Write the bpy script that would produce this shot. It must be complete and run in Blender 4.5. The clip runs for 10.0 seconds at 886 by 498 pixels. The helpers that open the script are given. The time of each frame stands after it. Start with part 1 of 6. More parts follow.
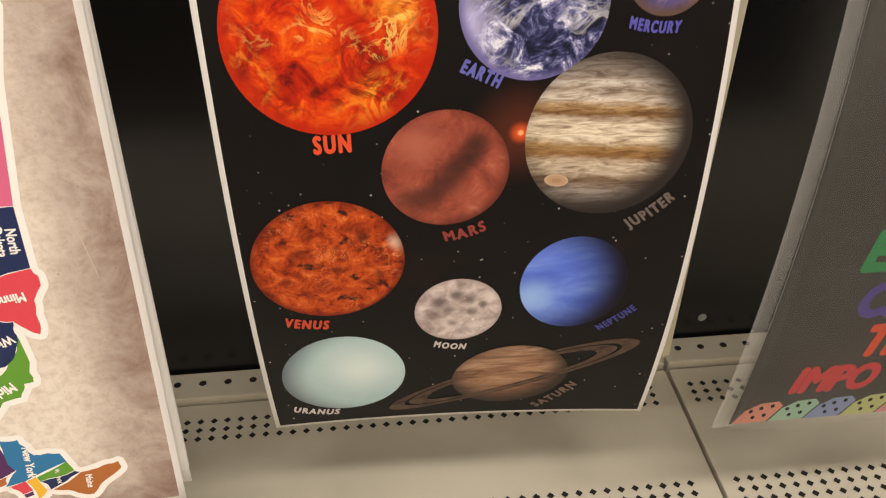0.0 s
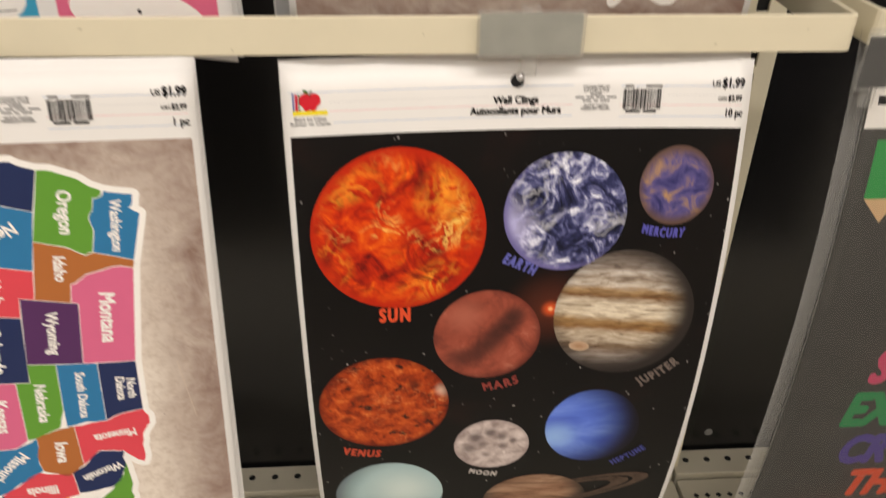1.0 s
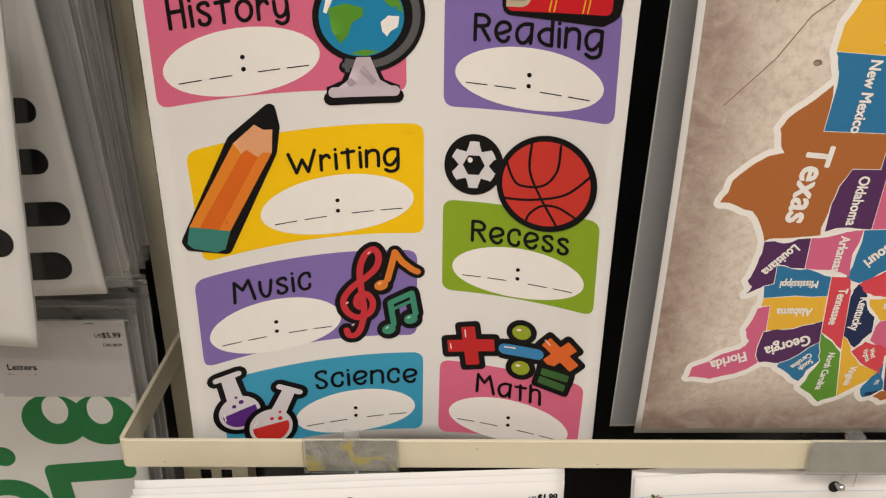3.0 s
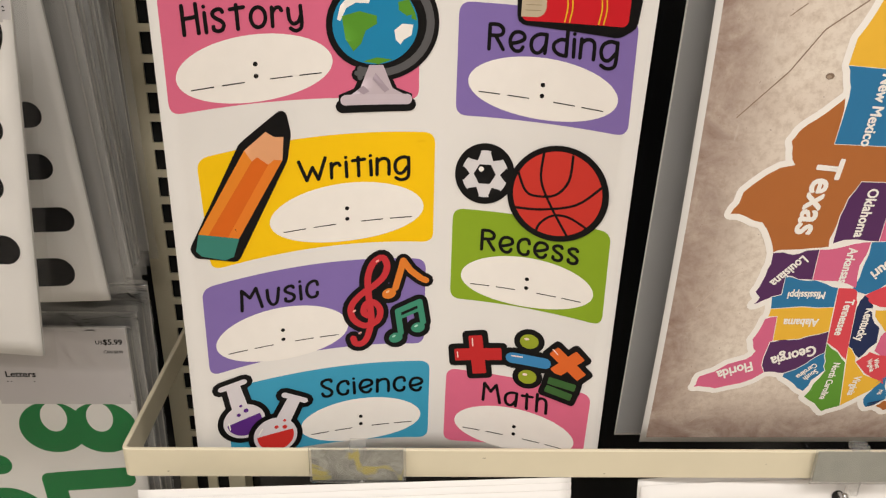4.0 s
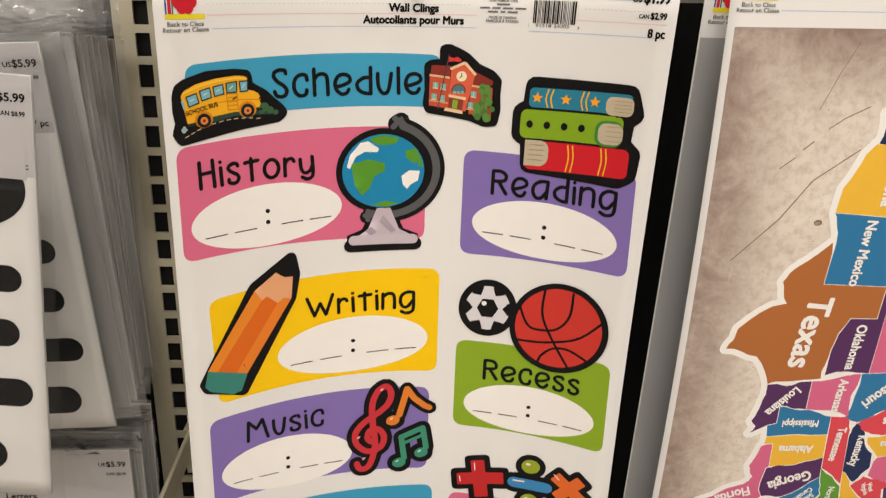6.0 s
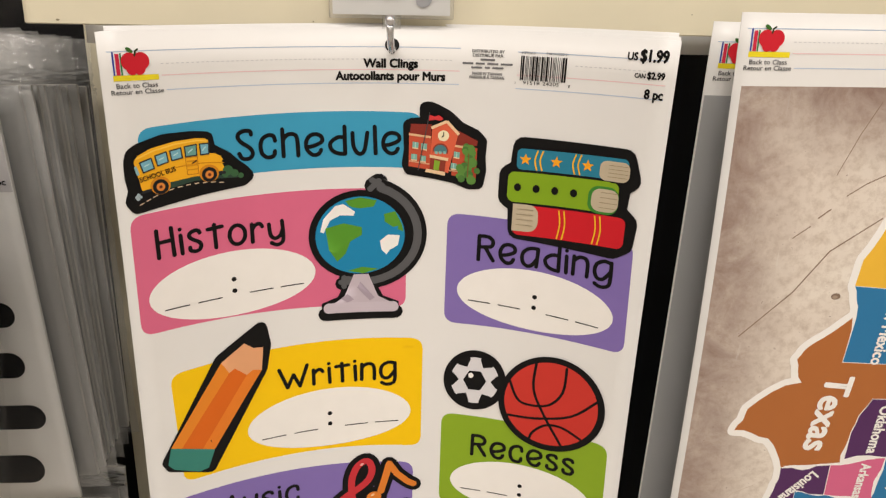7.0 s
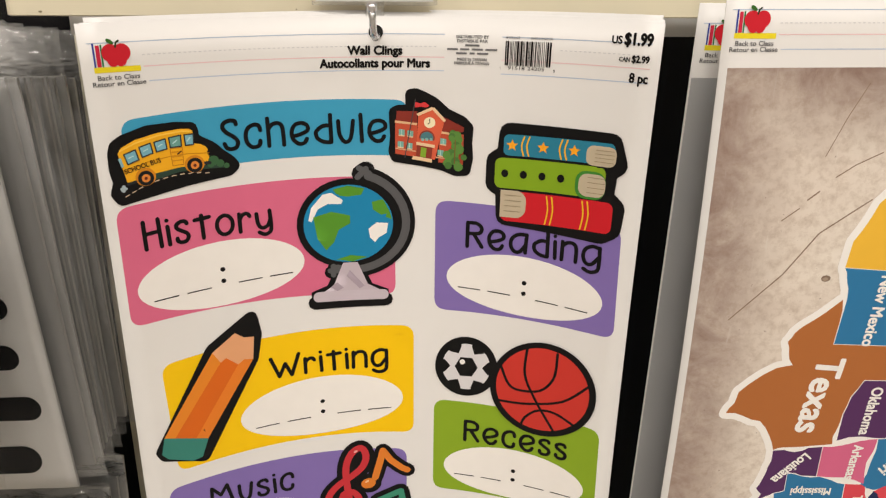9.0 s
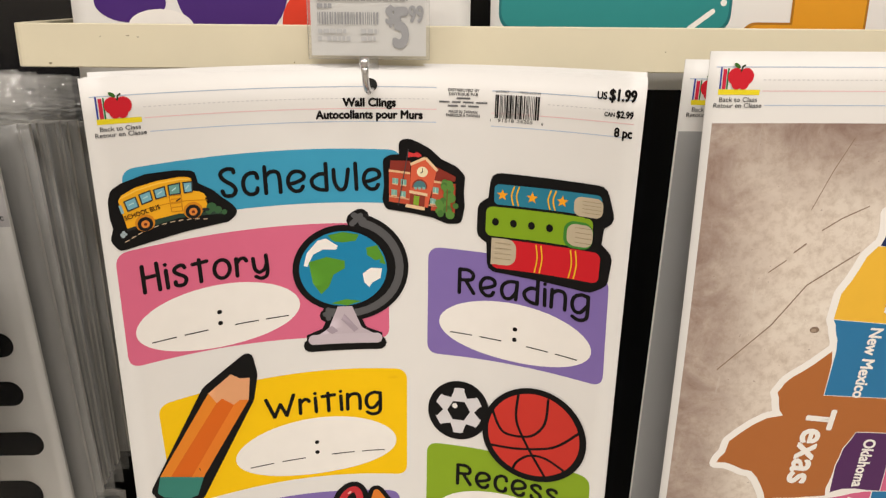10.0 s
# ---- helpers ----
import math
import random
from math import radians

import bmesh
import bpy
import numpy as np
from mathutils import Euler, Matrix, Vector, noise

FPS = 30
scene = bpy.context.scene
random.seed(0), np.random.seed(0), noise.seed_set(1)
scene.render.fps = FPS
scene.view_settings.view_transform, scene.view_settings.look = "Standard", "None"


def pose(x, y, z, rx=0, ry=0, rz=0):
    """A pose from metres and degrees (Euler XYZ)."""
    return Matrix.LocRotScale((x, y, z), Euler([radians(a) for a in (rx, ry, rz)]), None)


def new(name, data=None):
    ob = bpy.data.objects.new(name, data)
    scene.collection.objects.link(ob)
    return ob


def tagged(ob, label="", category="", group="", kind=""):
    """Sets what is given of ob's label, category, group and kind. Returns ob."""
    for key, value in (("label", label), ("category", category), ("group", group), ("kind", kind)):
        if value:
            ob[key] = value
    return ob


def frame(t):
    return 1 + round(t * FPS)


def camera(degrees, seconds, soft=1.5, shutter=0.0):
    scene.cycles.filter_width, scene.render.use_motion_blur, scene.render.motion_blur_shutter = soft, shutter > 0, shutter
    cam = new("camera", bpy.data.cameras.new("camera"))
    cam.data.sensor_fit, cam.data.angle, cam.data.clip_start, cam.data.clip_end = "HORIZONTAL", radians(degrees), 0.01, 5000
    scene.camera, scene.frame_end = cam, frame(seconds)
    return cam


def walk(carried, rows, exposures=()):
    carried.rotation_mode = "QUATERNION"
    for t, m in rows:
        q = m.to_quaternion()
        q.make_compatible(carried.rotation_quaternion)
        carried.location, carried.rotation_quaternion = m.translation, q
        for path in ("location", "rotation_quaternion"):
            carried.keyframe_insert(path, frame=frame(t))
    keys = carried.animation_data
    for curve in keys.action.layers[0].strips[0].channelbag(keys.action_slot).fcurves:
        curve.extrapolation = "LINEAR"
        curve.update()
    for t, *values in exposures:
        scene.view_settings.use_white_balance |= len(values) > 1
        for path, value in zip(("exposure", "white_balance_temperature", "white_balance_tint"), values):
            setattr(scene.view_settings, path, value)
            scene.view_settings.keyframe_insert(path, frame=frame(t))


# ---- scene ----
from mathutils import geometry

cam = camera(57.3, 10.0, soft=1.2, shutter=0.3)
METRES, EYE, TILT, LEAN, TURN = 0.69, 1.0, -36.0, 0.0, -6.0
ROWS = [
    (0.0, 0.0, 0.0, 0.0, 0.0, 0.0, -0.0),
    (0.5, -0.004, -0.0442, 0.0247, -0.01, 1.17, -0.65),
    (1.0, -0.0292, -0.157, 0.1074, 1.16, 3.82, -1.96),
    (1.5, -0.0994, -0.2877, 0.1956, 3.96, 6.53, -3.03),
    (2.0, -0.2076, -0.3724, 0.2656, 6.01, 9.19, -3.65),
    (2.5, -0.2936, -0.3805, 0.3295, 5.88, 11.37, -3.6),
    (3.0, -0.3315, -0.3558, 0.357, 5.07, 12.49, -3.69),
    (4.5, -0.3696, -0.3652, 0.3739, 3.2, 12.77, -3.55),
    (5.0, -0.3792, -0.394, 0.3904, 2.65, 14.19, -3.25),
    (5.5, -0.3884, -0.4064, 0.4083, 2.47, 15.51, -3.23),
    (7.0, -0.3505, -0.3563, 0.5027, 4.2, 17.29, -4.37),
    (7.5, -0.3442, -0.3452, 0.5136, 4.78, 17.42, -4.42),
    (8.0, -0.3417, -0.3382, 0.5103, 4.78, 16.98, -4.18),
    (8.5, -0.3396, -0.3445, 0.5052, 4.62, 16.22, -3.73),
    (9.0, -0.3358, -0.3548, 0.5064, 4.82, 16.14, -3.73),
    (9.5, -0.3234, -0.3648, 0.5131, 5.39, 16.82, -4.3),
    (10.0, -0.309, -0.3695, 0.5175, 6.09, 18.2, -4.88),
]
walk(cam, [(t, pose(0, 0, EYE, TILT, LEAN, TURN) @ pose(METRES * x, METRES * y, METRES * z, 90 + pitch, roll, yaw)) for t, x, y, z, yaw, pitch, roll in ROWS],
     exposures=[(0.0, -0.5, 6900, 12), (0.6, -0.5, 6850, 12), (1.0, -0.7, 6600, 10.5), (1.5, -1.5, 7000, 14), (2.0, -1.7, 7000, 14), (2.5, -0.97, 6850, 12.5), (3.0, -0.95, 6500, 10), (4.5, -0.73, 6500, 10), (5.5, -0.73, 6500, 10), (7.5, -0.8, 6500, 10), (10.0, -0.77, 6500, 9.6)])

# ---- light: a shop hall with rows of ceiling luminaires ----
world = bpy.data.worlds.new("shop_air")
scene.world = world
world.use_nodes = True
world.node_tree.nodes["Background"].inputs[0].default_value = (1.0, 0.95, 0.9, 1)
world.node_tree.nodes["Background"].inputs[1].default_value = 0.02
for lx, ly in ((-1.9, -0.75), (0.0, -0.75), (1.9, -0.75), (-0.9, -2.3), (0.9, -2.3)):
    lamp = bpy.data.lights.new("luminaire_lamp", "AREA")
    lamp.shape, lamp.size, lamp.size_y, lamp.energy, lamp.color = "RECTANGLE", 1.2, 0.3, 40, (1.0, 0.93, 0.87)
    new("luminaire_lamp", lamp).matrix_world = pose(lx, ly, 3.06)


# ---- materials ----
def nodes_of(name):
    m = bpy.data.materials.new(name)
    m.use_nodes = True
    return m, m.node_tree.nodes, m.node_tree.links, m.node_tree.nodes["Principled BSDF"]


def plain(name, rgb, rough=0.4, metal=0.0, grain=0.0, scale=60.0, bump=0.0, alpha=1.0, spec=0.5):
    """A coloured surface with a fine mottling of its tone and a little relief."""
    m, nd, ln, b = nodes_of(name)
    b.inputs["Roughness"].default_value, b.inputs["Metallic"].default_value = rough, metal
    b.inputs["Specular IOR Level"].default_value = spec
    b.inputs["Base Color"].default_value = (*rgb, 1)
    b.inputs["Alpha"].default_value = alpha
    if grain or bump:
        tc = nd.new("ShaderNodeTexCoord")
        n = nd.new("ShaderNodeTexNoise")
        n.inputs["Scale"].default_value, n.inputs["Detail"].default_value = scale, 6
        ln.new(tc.outputs["Object"], n.inputs["Vector"])
        if grain:
            mix = nd.new("ShaderNodeMix")
            mix.data_type = "RGBA"
            mix.inputs[6].default_value = (*[c * (1 - grain) for c in rgb], 1)
            mix.inputs[7].default_value = (*[min(1, c * (1 + grain)) for c in rgb], 1)
            ln.new(n.outputs["Fac"], mix.inputs[0])
            ln.new(mix.outputs[2], b.inputs["Base Color"])
            big = nd.new("ShaderNodeTexNoise")
            big.inputs["Scale"].default_value, big.inputs["Detail"].default_value = scale / 12, 3
            ln.new(tc.outputs["Object"], big.inputs["Vector"])
            r = nd.new("ShaderNodeMapRange")
            r.inputs[3].default_value, r.inputs[4].default_value = rough * 0.75, min(1, rough * 1.3)
            ln.new(big.outputs["Fac"], r.inputs[0])
            ln.new(r.outputs[0], b.inputs["Roughness"])
        if bump:
            bp = nd.new("ShaderNodeBump")
            bp.inputs["Strength"].default_value, bp.inputs["Distance"].default_value = bump, 0.001
            ln.new(n.outputs["Fac"], bp.inputs["Height"])
            ln.new(bp.outputs[0], b.inputs["Normal"])
    return m


INKS = {}


def ink(rgb, rough=0.42):
    """A printed colour, given as the sRGB code of the ink."""
    key = (rgb, rough)
    if key not in INKS:
        lin = [((int(rgb[i:i + 2], 16) / 255 + 0.055) / 1.055) ** 2.4 if int(rgb[i:i + 2], 16) > 10 else int(rgb[i:i + 2], 16) / 255 / 12.92 for i in (0, 2, 4)]
        INKS[key] = plain("ink", lin, rough, grain=0.03, scale=90, spec=0.22)
    return INKS[key]



def film(name, haze=0.03, rough=0.12, tint=(0.97, 0.97, 0.965), sheen=0.12):
    """Thin clear plastic: light passes, with a sharp sheen and a trace of haze."""
    m, nd, ln, b = nodes_of(name)
    nd.remove(b)
    out = nd["Material Output"]
    tr, gl, df = nd.new("ShaderNodeBsdfTransparent"), nd.new("ShaderNodeBsdfGlossy"), nd.new("ShaderNodeBsdfDiffuse")
    tr.inputs[0].default_value = (*tint, 1)
    gl.inputs["Roughness"].default_value = rough
    df.inputs[0].default_value = (0.8, 0.8, 0.78, 1)
    lw = nd.new("ShaderNodeLayerWeight")
    lw.inputs[0].default_value = sheen
    a, c = nd.new("ShaderNodeMixShader"), nd.new("ShaderNodeMixShader")
    a.inputs[0].default_value = haze
    ln.new(tr.outputs[0], a.inputs[1])
    ln.new(df.outputs[0], a.inputs[2])
    ln.new(lw.outputs["Fresnel"], c.inputs[0])
    ln.new(a.outputs[0], c.inputs[1])
    ln.new(gl.outputs[0], c.inputs[2])
    ln.new(c.outputs[0], out.inputs[0])
    return m


PAPER = plain("coated_paper", (0.82, 0.81, 0.79), 0.36, grain=0.02, scale=40)
PAPER_EDGE = plain("paper_edge", (0.72, 0.71, 0.69), 0.7)
BEIGE = plain("beige_enamel", (0.74, 0.68, 0.51), 0.38, grain=0.05, scale=35, bump=0.05)
DECK = plain("beige_shelf_enamel", (0.55, 0.52, 0.42), 0.3, grain=0.07, scale=25, bump=0.08)
BLACK_PANEL = plain("black_back_panel", (0.006, 0.006, 0.007), 0.24, grain=0.3, scale=18, bump=0.06)
# Near-black fill: shade of holes and slots set in the colour.
DARK_FILL = plain("dark_fill", (0.006, 0.006, 0.006), 0.8)
STEEL = plain("zinc_plated_steel", (0.62, 0.62, 0.63), 0.25, 1.0, grain=0.08, scale=200)
FLOOR_TILE = plain("floor_vinyl", (0.5, 0.47, 0.42), 0.3, grain=0.08, scale=8)
HALL = plain("hall_paint", (0.7, 0.66, 0.6), 0.7, grain=0.04, scale=6)
CEIL = plain("ceiling_board", (0.75, 0.73, 0.7), 0.85, grain=0.05, scale=30)


# ---- building helpers ----
def part(name, bm, mats, parent=None, label=""):
    me = bpy.data.meshes.new(name)
    bm.to_mesh(me)
    bm.free()
    for m in (mats if isinstance(mats, (list, tuple)) else [mats]):
        me.materials.append(m)
    ob = new(name, me)
    if parent:
        ob.parent = parent
    return tagged(ob, label) if label else ob


def box(bm, x0, y0, z0, x1, y1, z1, bevel=0.0, mat=0):
    vs = [bm.verts.new((x, y, z)) for x in (x0, x1) for y in (y0, y1) for z in (z0, z1)]
    fs = [bm.faces.new([vs[i] for i in q]) for q in ((0, 1, 3, 2), (4, 6, 7, 5), (0, 4, 5, 1), (2, 3, 7, 6), (0, 2, 6, 4), (1, 5, 7, 3))]
    for f in fs:
        f.material_index = mat
    if bevel:
        es = {e for f in fs for e in f.edges}
        out = bmesh.ops.bevel(bm, geom=list(es), offset=bevel, segments=2, profile=0.6, affect="EDGES")
        for f in out["faces"]:
            f.material_index = mat
    return fs


def solid(*a, **k):
    bm = bmesh.new()
    box(bm, *a, **k)
    return bm


def tube(bm, pts, r, sides=10):
    """A round rod along a line of points, with closed ends."""
    rings = []
    pts = [Vector(p) for p in pts]
    for i, p in enumerate(pts):
        d = (pts[min(i + 1, len(pts) - 1)] - pts[max(i - 1, 0)]).normalized()
        a = d.orthogonal().normalized() if not rings else (a - d * a.dot(d)).normalized()
        b = d.cross(a)
        rings.append([bm.verts.new(p + r * (math.cos(2 * math.pi * k / sides) * a + math.sin(2 * math.pi * k / sides) * b)) for k in range(sides)])
    for q, w in zip(rings, rings[1:]):
        for k in range(sides):
            f = bm.faces.new((q[k], q[(k + 1) % sides], w[(k + 1) % sides], w[k]))
            f.smooth = True
    bm.faces.new(rings[0][::-1])
    bm.faces.new(rings[-1])


class Sheet:
    """A hanging printed sheet. u runs from its left edge and v from its top, in millimetres.
    a, b, c give how far back it stands, its turn and its curl, and how these change on the way down."""

    def __init__(self, xc, top, a, b=(0, 0), c=(0, 0), wide=310, high=457, tilt=0.0, sway=0.0, crop=0.0):
        self.crop, self.down = crop, 0.0
        self.xc, self.top, self.a, self.b, self.c, self.wide, self.high, self.tilt, self.sway = xc, top, a, b, c, wide, high, math.radians(tilt), sway

    def spot(self, u, v):
        u, v = u - self.wide / 2, v
        u, v = u * math.cos(self.tilt) - v * math.sin(self.tilt), u * math.sin(self.tilt) + v * math.cos(self.tilt)
        h, w = v / 1000, u / 1000
        b, c = self.b[0] + self.b[1] * h, self.c[0] + self.c[1] * h
        s = w
        for _ in range(4):
            k = b + 2 * c * s
            arc = s + (b * b * s + 2 * b * c * s * s + 4 * c * c * s ** 3 / 3) / 2 - (2 * c) ** 4 * s ** 5 / 40
            s -= (arc - w) / math.sqrt(1 + k * k)
        return Vector((self.xc + s + self.sway * h, self.a[0] + self.a[1] * h + self.a[2] * h * h + b * s + c * s * s, self.top - h))

    def place(self, u, v, lift=0.0):
        p = self.spot(u, v)
        if not lift:
            return p
        n = (self.spot(u, v + 1) - p).cross(self.spot(u + 1, v) - p).normalized()
        if n.y > 0:
            n = -n
        return p + n * lift / 1000


LAYER = 0.12


class Print:
    """Flat shapes laid on a sheet: drawn in its u and v, cut fine enough to follow its curl, and joined into one mesh."""

    def __init__(self, sheet, name, parent, label="", base=1):
        self.sheet, self.name, self.parent, self.label, self.base = sheet, name, parent, label, base
        self.bm, self.mats = bmesh.new(), []
        self.uv = self.bm.loops.layers.uv.new("sheet")
        self.coats = 0

    def lay(self, tris, mat, layer):
        if mat not in self.mats:
            self.mats.append(mat)
        self.coats += 1
        idx, lift = self.mats.index(mat), (self.base + layer + 0.04 * (self.coats % 20)) * LAYER
        t = bmesh.new()
        seen = {}
        for tri in tris:
            vs = []
            for p in tri:
                k = (round(p[0], 3), round(p[1], 3))
                if k not in seen:
                    seen[k] = t.verts.new((k[0], k[1] + self.sheet.down, 0))
                vs.append(seen[k])
            if len(set(vs)) == len(vs):
                try:
                    t.faces.new(vs)
                except ValueError:
                    pass
        if not t.verts:
            t.free()
            return self
        us, ws = [v.co.x for v in t.verts], [v.co.y for v in t.verts]
        for axis, lo, hi, step in ((0, min(us), max(us), 9.0), (1, min(ws), max(ws), 22.0)):
            n = math.floor(lo / step) + 1
            while n * step < hi:
                co, no = [0, 0, 0], [0, 0, 0]
                co[axis], no[axis] = n * step, 1
                bmesh.ops.bisect_plane(t, geom=t.verts[:] + t.edges[:] + t.faces[:], plane_co=co, plane_no=no)
                n += 1
        made = {}
        for f in t.faces:
            vs = []
            for v in f.verts:
                if v not in made:
                    made[v] = self.bm.verts.new(self.sheet.place(v.co.x, v.co.y, lift))
                vs.append(made[v])
            g = self.bm.faces.new(vs)
            g.material_index, g.smooth = idx, True
            for lp, v in zip(g.loops, f.verts):
                lp[self.uv].uv = (v.co.x / 1000, -v.co.y / 1000)
            if g.calc_area() > 0:
                g.normal_update()
                if g.normal.y > 0:
                    g.normal_flip()
        t.free()
        return self

    def poly(self, pts, mat, layer=0):
        from_tess = tessellate([[Vector((x, y, 0)) for x, y in pts]])
        return self.lay([[pts[i] for i in tri] for tri in from_tess], mat, layer)

    def rect(self, u0, v0, u1, v1, mat, layer=0, round_=0.0, turn=0.0, bow=0.0, n=6):
        """A rectangle, with rounded corners, a turn in degrees and a bow that lifts its middle."""
        pts = []
        r = min(round_, (u1 - u0) / 2, (v1 - v0) / 2)
        if r <= 0:
            k = max(1, int((u1 - u0) / 9)) if bow else 1
            pts = [(u0 + (u1 - u0) * i / k, v0) for i in range(k + 1)] + [(u1 - (u1 - u0) * i / k, v1) for i in range(k + 1)]
        else:
            for cx, cy, a0 in ((u1 - r, v0 + r, -90), (u1 - r, v1 - r, 0), (u0 + r, v1 - r, 90), (u0 + r, v0 + r, 180)):
                pts += [(cx + r * math.cos(radians(a0 + 90 * i / n)), cy + r * math.sin(radians(a0 + 90 * i / n))) for i in range(n + 1)]
            if bow:
                out = []
                for p, q in zip(pts, pts[1:] + pts[:1]):
                    k = max(1, int(abs(q[0] - p[0]) / 8))
                    out += [(p[0] + (q[0] - p[0]) * i / k, p[1] + (q[1] - p[1]) * i / k) for i in range(k)]
                pts = out
        return self.poly(bend(pts, (u0 + u1) / 2, (v0 + v1) / 2, turn, bow, (u1 - u0) / 2), mat, layer)

    def oval(self, u, v, ru, rv, mat, layer=0, turn=0.0, n=36):
        pts = [(u + ru * math.cos(2 * math.pi * i / n), v + rv * math.sin(2 * math.pi * i / n)) for i in range(n)]
        return self.poly(bend(pts, u, v, turn), mat, layer)

    def line(self, pts, wide, mat, layer=0, caps=True):
        """A stroke of even width along points."""
        for (x0, y0), (x1, y1) in zip(pts, pts[1:]):
            d = math.hypot(x1 - x0, y1 - y0)
            if d < 1e-6:
                continue
            nx, ny = (y0 - y1) / d * wide / 2, (x1 - x0) / d * wide / 2
            self.poly([(x0 + nx, y0 + ny), (x1 + nx, y1 + ny), (x1 - nx, y1 - ny), (x0 - nx, y0 - ny)], mat, layer)
        if caps:
            for x, y in pts:
                self.oval(x, y, wide / 2, wide / 2, mat, layer, n=10)
        return self

    def text(self, words, u, v, size, mat, layer=1, turn=0.0, wide=1.0, bold=0.0, bow=0.0, align="CENTER", span=0.0, slant=0.0, track=1.0):
        """Words with their baseline's anchor at u, v; size is the height of a capital."""
        cu = bpy.data.curves.new("lettering", "FONT")
        cu.body, cu.align_x, cu.resolution_u, cu.space_character = words, align, 3, track
        ob = bpy.data.objects.new("lettering", cu)
        me = ob.to_mesh()
        k = size / 0.69
        xs = [w.co.x for w in me.vertices] or [0, 1]
        if span:
            wide = span / ((max(xs) - min(xs)) * k)
        half = max((abs(w.co.x) for w in me.vertices), default=1) * k * wide or 1
        flat = [(u + (w.co.x + slant * w.co.y) * k * wide, v - w.co.y * k) for w in me.vertices]
        flat = bend(flat, u, v, turn, bow, half)
        faces = [tuple(p.vertices) for p in me.polygons]
        ob.to_mesh_clear()
        bpy.data.objects.remove(ob)
        bpy.data.curves.remove(cu)
        e = bold * k
        for n, (dx, dy) in enumerate(((0, 0), (e, 0), (-e, 0), (0, e), (0, -e), (e * 0.7, e * 0.7), (-e * 0.7, -e * 0.7), (e * 0.7, -e * 0.7), (-e * 0.7, e * 0.7))[:9 if e else 1]):
            self.lay([[(flat[i][0] + dx, flat[i][1] + dy) for i in f] for f in faces], mat, layer + 0.04 * n)
        return self

    def done(self):
        return part(self.name, self.bm, self.mats, self.parent, self.label)


def tessellate(loops):
    return geometry.tessellate_polygon(loops)


def smooth(pts, n=5):
    """A rounded line through points."""
    q = [Vector(p) for p in (pts[0], *pts, pts[-1])]
    out = []
    for a, b, c, d in zip(q, q[1:], q[2:], q[3:]):
        for k in range(n):
            t = k / n
            out.append((0.5 * (2 * b + (c - a) * t + (2 * a - 5 * b + 4 * c - d) * t * t + (3 * b - a - 3 * c + d) * t ** 3))[:])
    return out + [tuple(pts[-1])]


def bend(pts, u, v, turn=0.0, bow=0.0, half=1.0):
    """Turns points about u, v by degrees anticlockwise, after bowing them so that the ends drop by bow."""
    c, s = math.cos(radians(turn)), math.sin(radians(turn))
    out = []
    for x, y in pts:
        x, y = x - u, y - v
        y += bow * (x / half) ** 2
        out.append((u + x * c + y * s, v - x * s + y * c))
    return out


def paper_sheet(name, sheet, label, category="poster", mat=None, group="", thick=0.5, hole=None):
    """The bare sheet: a thin curled board with square edges, left uncut where a peg hole shows."""
    bm = bmesh.new()
    nu, nv = 26, 24
    front = [[bm.verts.new(sheet.place(sheet.wide * i / nu, sheet.crop + (sheet.high - sheet.crop) * j / nv)) for i in range(nu + 1)] for j in range(nv + 1)]
    back = [[bm.verts.new(sheet.place(sheet.wide * i / nu, sheet.crop + (sheet.high - sheet.crop) * j / nv, -thick)) for i in range(nu + 1)] for j in range(nv + 1)]
    for j in range(nv):
        for i in range(nu):
            f = bm.faces.new((front[j][i], front[j + 1][i], front[j + 1][i + 1], front[j][i + 1]))
            g = bm.faces.new((back[j][i], back[j][i + 1], back[j + 1][i + 1], back[j + 1][i]))
            f.smooth = g.smooth = True
    rim = [(j, 0) for j in range(nv)] + [(nv, i) for i in range(nu)] + [(nv - j, nu) for j in range(nv)] + [(0, nu - i) for i in range(nu)]
    for (j, i), (l, k) in zip(rim, rim[1:] + rim[:1]):
        f = bm.faces.new((front[j][i], back[j][i], back[l][k], front[l][k]))
        f.material_index = 1
    ob = part(name, bm, [mat or PAPER, PAPER_EDGE])
    return tagged(ob, label, category, group)


# ---- the setting ----
BACK = 0.70      # the black back panels
SHELF = 0.33     # the top of the shelf
BAR_Y = 0.4625   # the lower bar's face
TOP_Y = 0.502    # the upper bar's face
LEFT, RIGHT = -0.476, 0.284

tagged(part("floor", solid(-4, -3.2, -0.1, 4, 1.0, 0.0), FLOOR_TILE), "pale vinyl shop floor", "floor", kind="structure")
tagged(part("ceiling", solid(-4, -3.2, 3.1, 4, 1.0, 3.2), CEIL), "white board shop ceiling", "ceiling", kind="structure")
tagged(part("wall_south", solid(-4, -3.3, 0, 4, -3.2, 3.1), HALL), "plain painted wall across the aisle", "wall", kind="structure")
tagged(part("wall_north", solid(-4, 0.9, 0, 4, 1.0, 3.1), HALL), "plain painted wall behind the shelving", "wall", kind="structure")
tagged(part("wall_west", solid(-4.1, -3.2, 0, -4, 1.0, 3.1), HALL), "plain painted end wall", "wall", kind="structure")
tagged(part("wall_east", solid(4, -3.2, 0, 4.1, 1.0, 3.1), HALL), "plain painted end wall", "wall", kind="structure")

